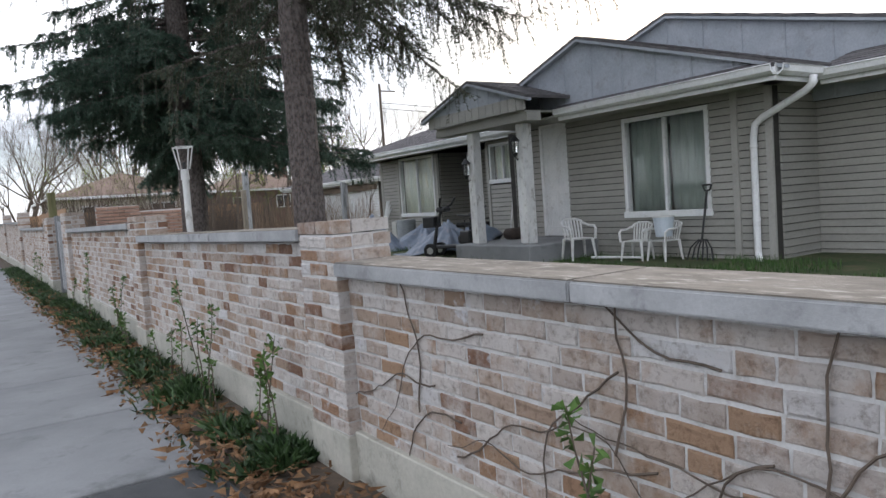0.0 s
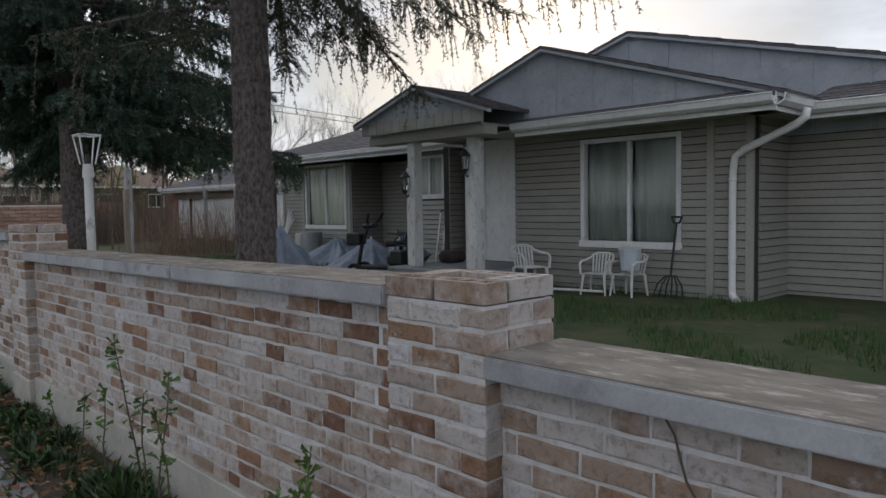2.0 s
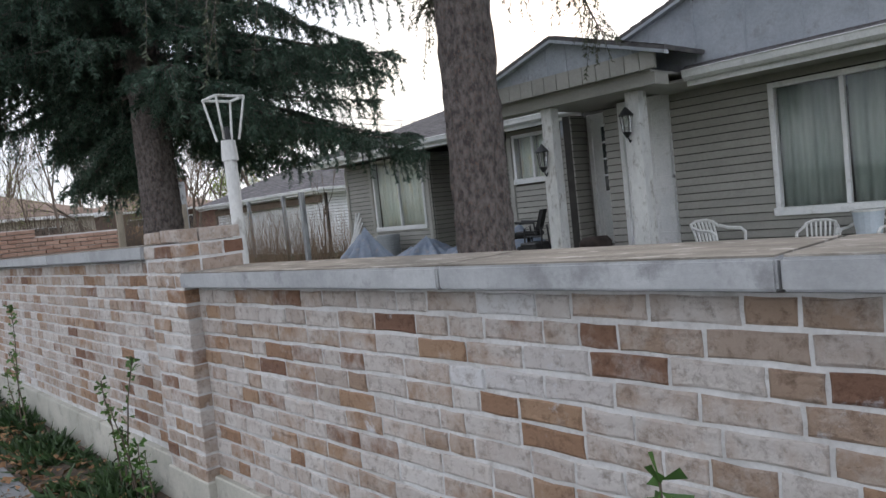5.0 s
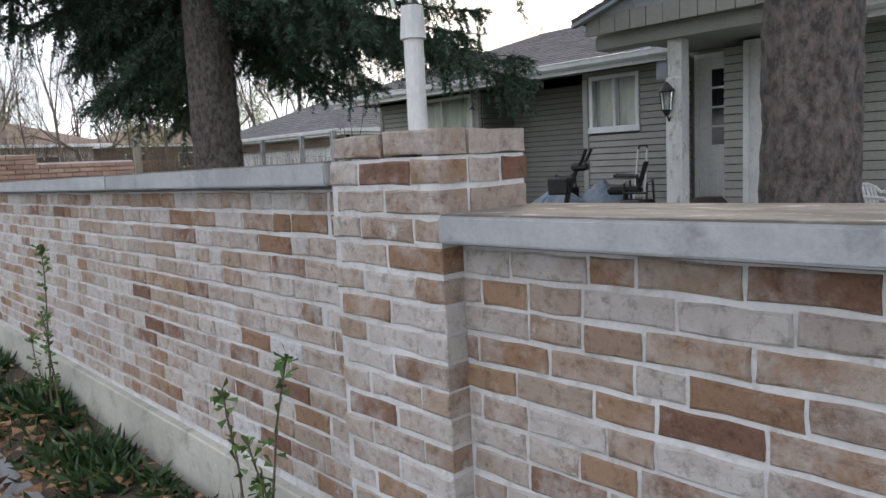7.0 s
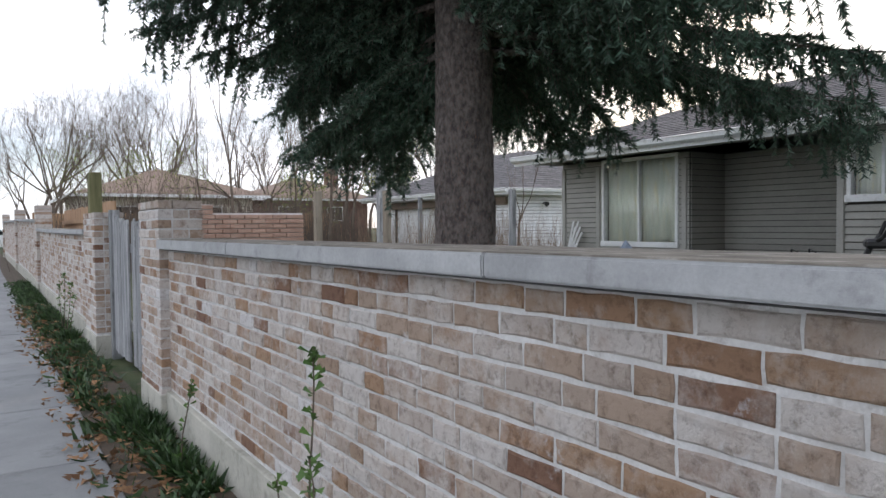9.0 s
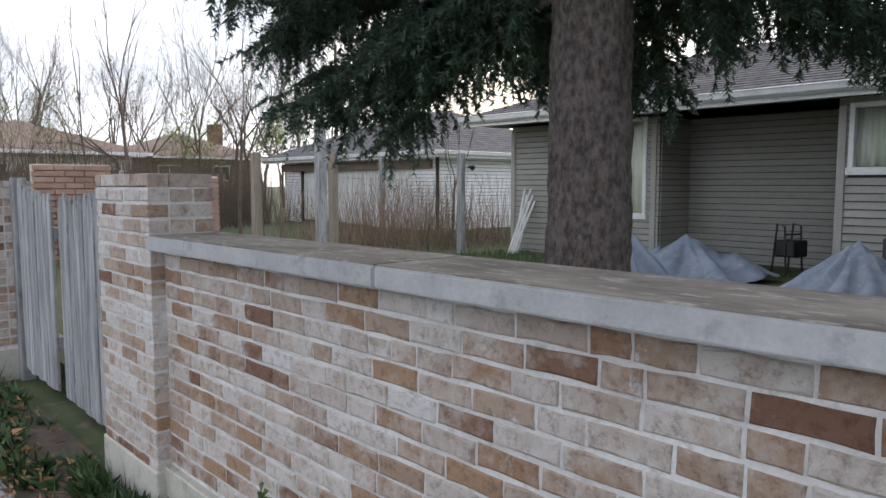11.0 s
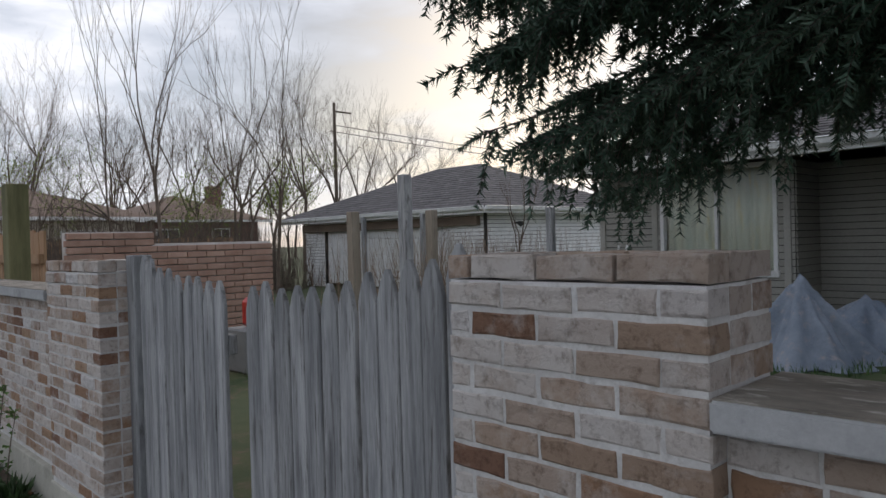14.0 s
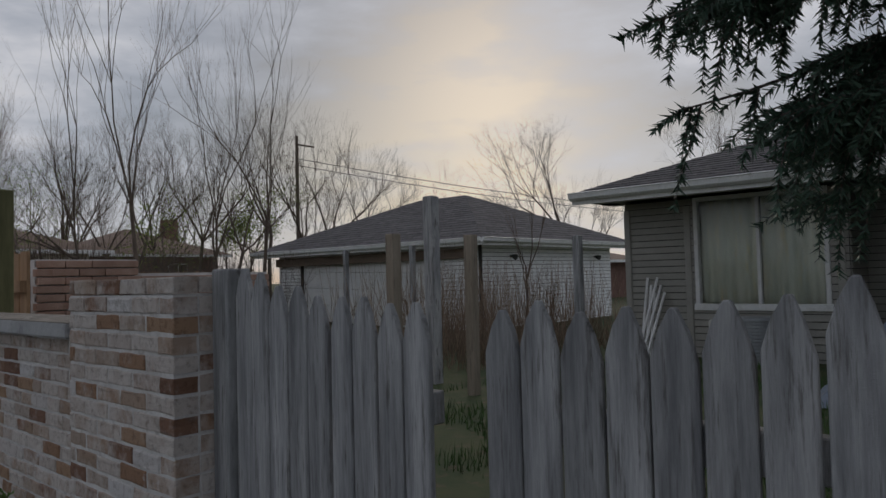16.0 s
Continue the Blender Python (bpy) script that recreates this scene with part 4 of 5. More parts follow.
def lantern(label, x, y, z):
    g = empty("wall_lantern", label, "lantern", pose(x, y, z), "lanterns on the porch posts")
    for k in range(6):
        t = k * math.pi / 3
        part("rib", tube(bmesh.new(), [(0.05 * math.cos(t), 0.05 * math.sin(t), -0.1), (0.075 * math.cos(t), 0.075 * math.sin(t), 0.1)], 0.005, 5), BLACK, g)
    for nm, za, zb, r0, r1 in (("cap", 0.1, 0.2, 0.095, 0.012), ("bottom_cup", -0.17, -0.1, 0.015, 0.06)):
        part(nm, tube(bmesh.new(), [(0, 0, za), (0, 0, zb)], r0, 12, r1), BLACK, g)
    part("glass_cylinder", tube(bmesh.new(), [(0, 0, -0.1), (0, 0, 0.1)], 0.045, 12, 0.06), GLASS, g)
    part("bracket", tube(bmesh.new(), [(0, 0, -0.15), (0.05, 0, -0.22), (0.10, 0, -0.15), (0.11, 0, 0.05)], 0.01, 6), BLACK, g)


lantern("black iron wall lantern on the porch post", 6.18, 13.02, 1.80)
lantern("black iron wall lantern beside the front door", 6.32, 11.80, 2.08)

# downspout
ds = empty("downspout", "white painted downspout with a sloping offset at the house corner", "downspout", kind="structure")
part("pipe", tube(bmesh.new(), [(7.48, 7.37, 2.50), (7.48, 7.38, 2.40), (7.50, 7.48, 2.33), (7.60, 8.14, 2.08), (7.62, 8.27, 2.00), (7.62, 8.30, 1.80), (7.62, 8.30, 0.30), (7.60, 8.28, 0.22), (7.45, 8.16, 0.17)], 0.048, 10), WHITE, ds, smooth=True)
for z in (1.7, 0.7):
    part("strap", tube(bmesh.new(), [(7.62, 8.30, z), (7.62, 8.30, z + 0.03)], 0.053, 10), WHITE, ds)


# ---------- porch and lawn things ----------
def plastic_chair():
    c = empty("garden_chair", "white moulded plastic garden armchair on the lawn", "chair", group="plastic garden chairs")
    bm = box(bmesh.new(), -0.22, 0.22, -0.22, 0.22, 0.40, 0.425, bevel=0.012)
    part("seat", bm, PLASTIC, c)
    for sx in (-1, 1):
        for sy in (-1, 1):
            bm = bmesh.new()
            tube(bm, [(0.21 * sx, 0.20 * sy, 0.41), (0.25 * sx, 0.25 * sy, 0.0)], 0.032, 6, 0.020)
            part("leg", bm, PLASTIC, c)
        bm = bmesh.new()
        tube(bm, [(0.25 * sx, -0.24, 0.40), (0.27 * sx, -0.24, 0.60), (0.275 * sx, -0.16, 0.65), (0.27 * sx, 0.08, 0.66), (0.24 * sx, 0.22, 0.70)], 0.024, 6)
        part("armrest", bm, PLASTIC, c)
    for k in range(7):
        a = -0.18 + 0.06 * k
        hgt = 0.80 - 0.9 * a * a
        bm = bmesh.new()
        tube(bm, [(a, 0.21, 0.42), (a * 1.08, 0.26, 0.62), (a * 1.12, 0.31, hgt - 0.03)], 0.017, 5)
        part("back_slat", bm, PLASTIC, c)
    bm = bmesh.new()
    tube(bm, [(-0.24, 0.23, 0.68), (-0.21, 0.30, 0.75), (-0.1, 0.32, 0.79), (0.1, 0.32, 0.79), (0.21, 0.30, 0.75), (0.24, 0.23, 0.68)], 0.022, 6)
    part("top_rail", bm, PLASTIC, c)
    return c


ch = plastic_chair()
ch.matrix_basis = pose(6.95, 11.08, YARD, 0, 0, -20) @ Matrix.Scale(0.84, 4)
copy_thing(ch, pose(7.15, 10.02, YARD, 0, 0, -78) @ Matrix.Scale(0.86, 4))
copy_thing(ch, pose(7.25, 9.58, YARD, 0, 0, -95) @ Matrix.Scale(0.86, 4))
bk = empty("bucket", "pale blue plastic bucket on a garden chair", "bucket", pose(7.18, 9.52, YARD + 0.366))
bm = tube(bmesh.new(), [(0, 0, 0), (0, 0, 0.30)], 0.12, 16, 0.155)
part("body", bm, mat("pale_blue_plastic", (0.50, 0.57, 0.63), (0.58, 0.64, 0.70), 0.45, 3, 40, 0.05), bk)
part("rim", tube(bmesh.new(), [(0, 0, 0.285), (0, 0, 0.305)], 0.165, 16), PLASTIC, bk)
sh = empty("garden_fork", "black garden fork with a long handle leaning on the wall", "fork", pose(7.42, 9.05, YARD))
part("shaft", tube(bmesh.new(), [(0, 0, 0.28), (0.20, 0.02, 1.0)], 0.016, 8), BLACK, sh)
part("grip", tube(bmesh.new(), [(0.20, -0.06, 1.08), (0.20, -0.02, 1.0), (0.20, 0.06, 1.0), (0.21, 0.10, 1.08), (0.20, -0.06, 1.08)], 0.014, 6), BLACK, sh)
for k in range(6):
    a = -0.22 + 0.088 * k
    part("tine", tube(bmesh.new(), [(0.02, a * 0.3, 0.30), (-0.03, a * 0.8, 0.18), (-0.07, a, 0.0)], 0.012, 5), BLACK, sh)
setting(part("edging_rail", tube(bmesh.new(), [(6.9, 10.75, YARD + 0.05), (7.1, 9.9, YARD + 0.05)], 0.02, 6), WHITE), "thin white rail lying between the chairs", "rail")


def tarp_heap(label, at, rz, peaks, w, d, seed):
    """A tarpaulin thrown over a heap: sags between its peaks and breaks into folds at the hem."""
    rng = random.Random(seed)
    n = 46
    v, f = [], []
    for i in range(n):
        for j in range(n):
            u, s = i / (n - 1) * 2 - 1, j / (n - 1) * 2 - 1
            x, y = u * w, s * d
            z = 0.0
            for px, py, ph, pr in peaks:
                q = math.hypot(x - px, y - py) / pr
                z = max(z, ph * max(0.0, 1 - q ** 0.85))
            a = math.atan2(y, x)
            fold = 0.09 * abs(math.sin(a * 5.5 + seed + 2 * noise.noise((x, y, 0)))) - 0.05 + 0.03 * noise.noise((x * 3, y * 3, seed))
            z = max(0.012, z + fold * min(1, z * 3) + 0.03 * noise.noise((x * 7, y * 7, 3.0)))
            r = 1 + 0.08 * math.sin(a * 7 + seed) + 0.05 * math.sin(a * 13)
            k = max(abs(u), abs(s)) / max(math.hypot(u, s), 1e-6)
            v.append((x * k * r, y * k * r, z))
    for i in range(n - 1):
        for j in range(n - 1):
            a = i * n + j
            f.append((a, a + n, a + n + 1, a + 1))
    me = array_mesh(v, f)
    me.polygons.foreach_set("use_smooth", [True] * len(me.polygons))
    ob = link("tarpaulin", me, TARP, m=pose(*at, 0, 0, rz))
    md = ob.modifiers.new("thick", "SOLIDIFY")
    md.thickness = 0.004
    return tagged(ob, label, "tarpaulin")


tarp_heap("blue-grey tarpaulin draped over a peaked heap on the lawn", (6.95, 18.2, YARD), -60, ((0, 0, 0.95, 0.85), (0.2, 0.3, 0.6, 0.7)), 0.85, 0.85, 3)
tarp_heap("crumpled blue-grey tarpaulin over low junk beside the house", (8.3, 17.9, YARD), -20, ((0, 0, 0.62, 1.1), (0.5, -0.6, 0.42, 0.9), (-0.4, 0.5, 0.4, 0.8)), 1.0, 1.2, 8)
tarp_heap("blue-grey tarpaulin over a parked two-wheeler by the porch", (7.3, 15.4, YARD), -50, ((0, 0, 0.72, 1.0), (0.7, 0.2, 0.75, 0.9)), 1.2, 0.8, 5)


def mobility_scooter(label, m):
    """Low deck on four small wheels, a high-backed seat, and a raked tiller with two upturned grips."""
    b = empty("mobility_scooter", label, "scooter", m)
    for x in (-0.42, 0.48):
        for sy in (-0.22, 0.22):
            wh = part("wheel", tube(bmesh.new(), [(x, sy - 0.045, 0.14), (x, sy + 0.045, 0.14)], 0.14, 16), RUBBER, b)
            part("rim", tube(bmesh.new(), [(x, sy - 0.05, 0.14), (x, sy + 0.05, 0.14)], 0.07, 10), CHROME, wh)
    part("deck", box(bmesh.new(), -0.35, 0.52, -0.20, 0.20, 0.17, 0.23, bevel=0.02), BLACK, b)
    bm = box(bmesh.new(), -0.56, -0.12, -0.23, 0.23, 0.23, 0.46, bevel=0.06)
    part("rear_housing", bm, BLACK, b)
    part("seat_post", tube(bmesh.new(), [(-0.32, 0, 0.44), (-0.32, 0, 0.60)], 0.03, 8), BLACK, b)
    part("seat", box(bmesh.new(), -0.53, -0.10, -0.22, 0.22, 0.58, 0.67, bevel=0.03), RUBBER, b)
    bm = bmesh.new()
    prism(bm, [(-0.46, -0.19, 0.68), (-0.55, -0.17, 0.98), (-0.55, 0.17, 0.98), (-0.46, 0.19, 0.68)], (-0.06, 0, 0))
    part("backrest", bm, RUBBER, b)
    for sy in (-0.25, 0.25):
        part("armrest", tube(bmesh.new(), [(-0.48, sy, 0.62), (-0.46, sy, 0.80), (-0.18, sy, 0.82)], 0.02, 6), BLACK, b)
    part("tiller", tube(bmesh.new(), [(0.50, 0, 0.22), (0.42, 0, 0.60), (0.28, 0, 0.98)], 0.04, 8, 0.03), BLACK, b)
    part("console", box(bmesh.new(), 0.14, 0.36, -0.14, 0.14, 0.90, 1.0, bevel=0.03), BLACK, b)
    for sy in (-1, 1):
        part("grip", tube(bmesh.new(), [(0.26, 0.08 * sy, 0.97), (0.20, 0.26 * sy, 1.03), (0.14, 0.34 * sy, 1.17)], 0.022, 7), RUBBER, b)
    bk = part("basket", box(bmesh.new(), 0.40, 0.66, -0.17, 0.17, 0.60, 0.82, bevel=0.02), BLACK, b)
    return b


mobility_scooter("black mobility scooter with upturned grips parked by the porch", pose(6.75, 14.3, YARD, 0, 0, 120))
wk = empty("walker", "folded black walking frame beside the porch", "walker", pose(6.75, 13.75, YARD))
for sy in (-0.16, 0.16):
    part("side_rail", tube(bmesh.new(), [(-0.1, sy, 0), (-0.05, sy, 0.72), (0.08, sy, 0.76), (0.16, sy, 0.0)], 0.014, 6), BLACK, wk)
part("crossbar", tube(bmesh.new(), [(-0.05, -0.16, 0.6), (-0.05, 0.16, 0.6)], 0.014, 6), BLACK, wk)
part("basket", box(bmesh.new(), -0.2, 0.14, -0.15, 0.15, 0.28, 0.52, bevel=0.02), BLACK, wk)
wk2 = copy_thing(wk, pose(9.6, 17.0, YARD, 0, 0, 70))
tagged(wk2, "black walking frame standing before the siding", "walker")
ht = empty("hand_truck", "aluminium folding luggage cart leaning by the porch", "cart", pose(8.2, 13.95, 0.45 - 0.3 + 0.0))
for sy in (-0.1, 0.1):
    part("upright", tube(bmesh.new(), [(0.0, sy, 0.0), (0.18, sy * 0.8, 1.15)], 0.014, 7), CHROME, ht)
for z in (0.3, 0.7):
    part("crossbar", tube(bmesh.new(), [(z * 0.157, -0.1, z), (z * 0.157, 0.1, z)], 0.012, 6), CHROME, ht)
part("handle", tube(bmesh.new(), [(0.18, -0.08, 1.15), (0.19, -0.06, 1.2), (0.19, 0.06, 1.2), (0.18, 0.08, 1.15)], 0.016, 7), BLACK, ht)
ht.matrix_basis = pose(8.75, 15.0, YARD)
bag = part("bag", box(bmesh.new(), 7.1, 7.55, 12.95, 13.3, 0.45, 0.66, bevel=0.07), mat("dark_brown_cloth", (0.04, 0.03, 0.028), (0.08, 0.06, 0.05), 0.9, 6, 60, 0.4), smooth=True)
tagged(bag, "dark brown cloth bag lying on the stoop", "bag")

# air conditioner
ac = empty("air_conditioner", "grey ribbed round air conditioner with a cream service box", "air conditioner", pose(9.2, 20.45, YARD))
CREAM = mat("cream_metal", (0.50, 0.50, 0.46), (0.60, 0.59, 0.55), 0.5, 3, 40, 0.05)
GREYM = mat("grey_enamelled_metal", (0.24, 0.26, 0.27), (0.33, 0.35, 0.36), 0.5, 3, 40, 0.1)
part("drum", tube(bmesh.new(), [(0, -0.12, 0.02), (0, -0.12, 0.62)], 0.27, 24), GREYM, ac)
for k in range(12):
    part("louvre_ring", tube(bmesh.new(), [(0, -0.12, 0.06 + 0.047 * k), (0, -0.12, 0.085 + 0.047 * k)], 0.285, 24, 0.276), GREYM, ac)
part("lid", tube(bmesh.new(), [(0, -0.12, 0.62), (0, -0.12, 0.66)], 0.295, 24, 0.27), GREYM, ac)
part("service_box", box(bmesh.new(), -0.16, 0.2, 0.20, 0.46, 0.10, 0.62, bevel=0.015), CREAM, ac, "cream metal service box")
pp = empty("pipe_bundle", "white plastic pipes and poles leaning at the house corner", "pipes", pose(9.3, 21.9, YARD))
for k in range(6):
    part("pipe", tube(bmesh.new(), [(-0.25 + 0.05 * k, 0.1 * (k % 3), 0), (0.28 + 0.01 * k, -0.1 + 0.06 * k, 1.0 + 0.12 * (k % 3))], 0.022, 6), WHITE, pp)

# ---------- lamp post ----------
lp = empty("lamp_post", "white lamp post with flaking paint and an empty lantern frame", "lamp post", pose(0.74, 10.98, YARD - 0.03))
part("pole", tube(bmesh.new(), [(0, 0, 0), (0, 0, 1.62)], 0.038, 14), PEEL, lp)
part("collar", tube(bmesh.new(), [(0, 0, 1.60), (0, 0, 1.66), (0, 0, 1.72)], 0.05, 14, 0.042), PEEL, lp)
for sx, sy in ((-1, -1), (-1, 1), (1, -1), (1, 1)):
    part("lantern_bar", tube(bmesh.new(), [(0.048 * sx, 0.048 * sy, 1.72), (0.088 * sx, 0.088 * sy, 1.97)], 0.008, 5), PEEL, lp)
bm = bmesh.new()
q = [(-0.088, -0.088, 1.97), (-0.088, 0.088, 1.97), (0.088, 0.088, 1.97), (0.088, -0.088, 1.97), (-0.088, -0.088, 1.97)]
tube(bm, q, 0.009, 5)
part("top_frame", bm, PEEL, lp)
part("lamp_socket", tube(bmesh.new(), [(0, 0, 1.72), (0, 0, 1.80)], 0.02, 8), BLACK, lp)

# ---------- gate ----------
def picket(parent, y, w, top, x=0.15):
    bm = bmesh.new()
    e = random.uniform(-0.006, 0.006)
    prism(bm, [(x, y, 0.06), (x, y + w, 0.06), (x, y + w + e, top - 0.10), (x, y + w * 0.78 + e, top - 0.04), (x, y + w * 0.56 + e, top), (x, y + w * 0.42 + e, top), (x, y + w * 0.2, top - 0.045), (x, y, top - 0.11)], (0.019, 0, 0))
    bmesh.ops.bevel(bm, geom=list(bm.edges), offset=0.003, segments=1, affect="EDGES")
    me = bm_mesh(bm)
    link("picket", me, WOOD, parent, m=pose(random.uniform(-0.006, 0.006), 0, random.uniform(-0.012, 0.012)))


for label, ya, yb, za, zb, n in (("weathered grey picket gate leaf hung on the near pier", 16.68, 17.94, 1.545, 1.40, 12), ("weathered grey picket gate leaf standing ajar", 18.12, 19.02, 1.425, 1.54, 9)):
    g = empty("picket_gate", label, "gate", group="leaves of the picket gate")
    for k in range(n):
        y = ya + (yb - ya) * k / n
        s = (k + 0.5) / n
        picket(g, y, (yb - ya) / n - 0.008, za + (zb - za) * s - 0.03 * math.sin(math.pi * s) + random.uniform(-0.012, 0.012))
    for z in (0.35, 1.10):
        part("rail", box(bmesh.new(), 0.175, 0.215, ya, yb, z, z + 0.085, bevel=0.004), WOOD, g)
for y0, y1, top, mt in ((16.615, 16.672, 1.52, WOOD), (19.03, 19.125, 1.53, WOOD)):
    setting(part("gate_post", box(bmesh.new(), 0.13, 0.23, y0, y1, -0.2, top, bevel=0.006), mt), "weathered grey timber gate post against the pier", "post")

# ---------- leftover posts in the yard ----------
for label, x, y, top, w, mt in (("dry tan timber post standing in the yard", 3.68, 21.86, 1.92, 0.115, POSTW), ("tall grey timber post standing in the yard", 5.49, 23.01, 2.52, 0.15, WOOD), ("dry tan timber post with a broken bracket", 5.07, 22.03, 1.96, 0.115, POSTW), ("grey timber post before the garage", 8.40, 22.64, 2.07, 0.115, WOOD), ("tall mossy timber post behind the wall", 0.42, 22.4, 2.16, 0.17, MOSSW)):
    tagged(part("timber_post", box(bmesh.new(), x - w / 2, x + w / 2, y - w / 2, y + w / 2, 0.0, top, bevel=0.008, jitter=0.006), mt), label, "post", "timber posts in the yard")

# ---------- garage ----------
gh = 2.35
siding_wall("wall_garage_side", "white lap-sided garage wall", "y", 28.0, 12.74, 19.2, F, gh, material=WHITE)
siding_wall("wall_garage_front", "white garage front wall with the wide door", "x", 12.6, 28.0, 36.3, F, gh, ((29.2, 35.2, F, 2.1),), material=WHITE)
gd = empty("garage_door", "white sectional garage door, dented and hanging askew", "door", pose(12.68, 29.2, F, 1.6), kind="structure")
for k in range(4):
    part("door_section", box(bmesh.new(), 0, 0.05, 0.02, 5.98, 0.5 * k + 0.004, 0.5 * k + 0.495, bevel=0.01), WHITE, gd)
setting(part("garage_beam", box(bmesh.new(), 12.44, 12.60, 28.1, 36.3, 1.95, 2.2, bevel=0.01), mat("brown_beam", (0.16, 0.12, 0.09), (0.24, 0.18, 0.14), 0.9, 4, 40, 0.3, stretch=(1, 0.2, 1))), "weathered brown header over the garage door", "beam")
setting(part("garage_back", boxes((12.74, 19.2, 36.16, 36.3, F, gh), (19.06, 19.2, 28.14, 36.16, F, gh)), SIDING), "plain rear walls of the garage", "wall")
ev, px, py, pz = 2.42, (16.0, 16.0), (31.2, 33.2), 4.05
cs = [(12.0, 27.4, ev), (19.9, 27.4, ev), (19.9, 37.0, ev), (12.0, 37.0, ev)]
r0, r1 = (16.0, 31.2, pz), (16.0, 33.2, pz)
roof_slope("roof_garage_front", "dark shingle garage roof slope", cs[0], cs[3], r1, r0, 20, SHINGLE)
roof_slope("roof_garage_side", "dark shingle garage hip end", cs[0], cs[1], (16.02, 31.2, pz), r0, 20, SHINGLE)
roof_slope("roof_garage_back", "dark shingle garage rear slope", cs[1], cs[2], r1, r0, 8, SHINGLE)
roof_slope("roof_garage_far", "dark shingle garage far hip", cs[3], cs[2], (16.02, 33.2, pz), r1, 8, SHINGLE)
gutter("white gutter on the garage front", (12.02, 27.4, 2.30), (12.02, 37.0, 2.30))
gutter("white gutter on the garage side", (12.0, 27.42, 2.30), (19.9, 27.42, 2.30))
setting(part("garage_soffit", boxes((12.06, 12.6, 27.46, 37.0, 2.34, 2.36), (12.6, 19.9, 27.46, 28.0, 2.34, 2.36)), WHITE), "white soffit of the garage", "soffit")
for x in (13.9, 18.2):
    fl = empty("floodlight", "small black floodlight on the garage wall", "lamp", pose(x, 27.95, 2.0), "floodlights on the garage")
    part("head", tube(bmesh.new(), [(0, -0.16, -0.04), (0, -0.05, 0)], 0.08, 10, 0.05), BLACK, fl)
    part("mount", tube(bmesh.new(), [(0, -0.05, 0), (0, 0.03, 0)], 0.03, 8), BLACK, fl)
for y in (29.6, 32.2):
    tagged(part("carport_post", box(bmesh.new(), 11.9, 12.02, y, y + 0.12, 0, 2.32, bevel=0.006), WOOD), "grey post under the garage eave", "post", "posts under the garage eave")

# ---------- back brick wall, fences, far houses ----------
bw = empty("back_wall", "red-brown brick wall at the end of the yard", "wall", pose(1.9, 26.0, 0), kind="structure")
part("core", boxes((0, 3.2, 0.06, 0.25, 0, 1.64), (0, 1.2, 0.06, 0.25, 1.64, 1.82)), MORTAR, bw)
bme = bm_mesh(box(bmesh.new(), 0, 0.30, 0, 0.12, 0, 0.085, bevel=0.005))
nb = 0
for k in range(18):
    z = 1.64 + 0.18 - (k + 1) * 0.101
    x = -0.155 * (k % 2)
    lim = 1.2 if z > 1.6 else 3.2
    while x < lim - 0.05:
        if x > -0.2:
            link("brick", bme, REDBR, bw, m=pose(max(x, -0.02) if x < 0 else min(x, lim - 0.30), 0.0 + random.uniform(-0.004, 0.004), z))
        x += 0.312
    if z < 0.1:
        break
ct = tagged(part("red_canister", box(bmesh.new(), 2.72, 3.02, 22.5, 22.75, 0.64, 0.98, bevel=0.05), RED, smooth=False), "red plastic fuel canister standing on a block", "canister")
tagged(part("concrete_block", box(bmesh.new(), 2.6, 3.2, 22.4, 22.9, YARD, 0.64, bevel=0.02), CONC), "grey concrete block behind the gate", "block")


def board_fence(label, x0, y0, x1, y1, h, mt, step=0.15):
    f = empty("board_fence", label, "fence")
    a, b = Vector((x0, y0, 0)), Vector((x1, y1, 0))
    n = int((b - a).length / step)
    ang = math.degrees(math.atan2(y1 - y0, x1 - x0))
    me = bm_mesh(box(bmesh.new(), 0.003, step - 0.006, -0.012, 0.012, 0.0, h, bevel=0.003))
    for k in range(n):
        p = a.lerp(b, k / n)
        link("board", me, mt, f, m=pose(p.x, p.y, 0.02 + random.uniform(-0.03, 0.02), 0, random.uniform(-0.6, 0.6), ang))
    for z in (0.4, h - 0.3):
        c = bmesh.new()
        box(c, 0, (b - a).length, 0.014, 0.06, z, z + 0.09)
        link("rail", bm_mesh(c), mt, f, m=pose(x0, y0, 0, 0, 0, ang))
    return f


board_fence("orange-brown board fence behind the garden wall", 0.75, 22.8, 0.75, 30.5, 1.75, FENCE)
board_fence("brown board fence across the neighbouring yard", 0.6, 40.0, 12.0, 40.0, 1.9, FENCE)


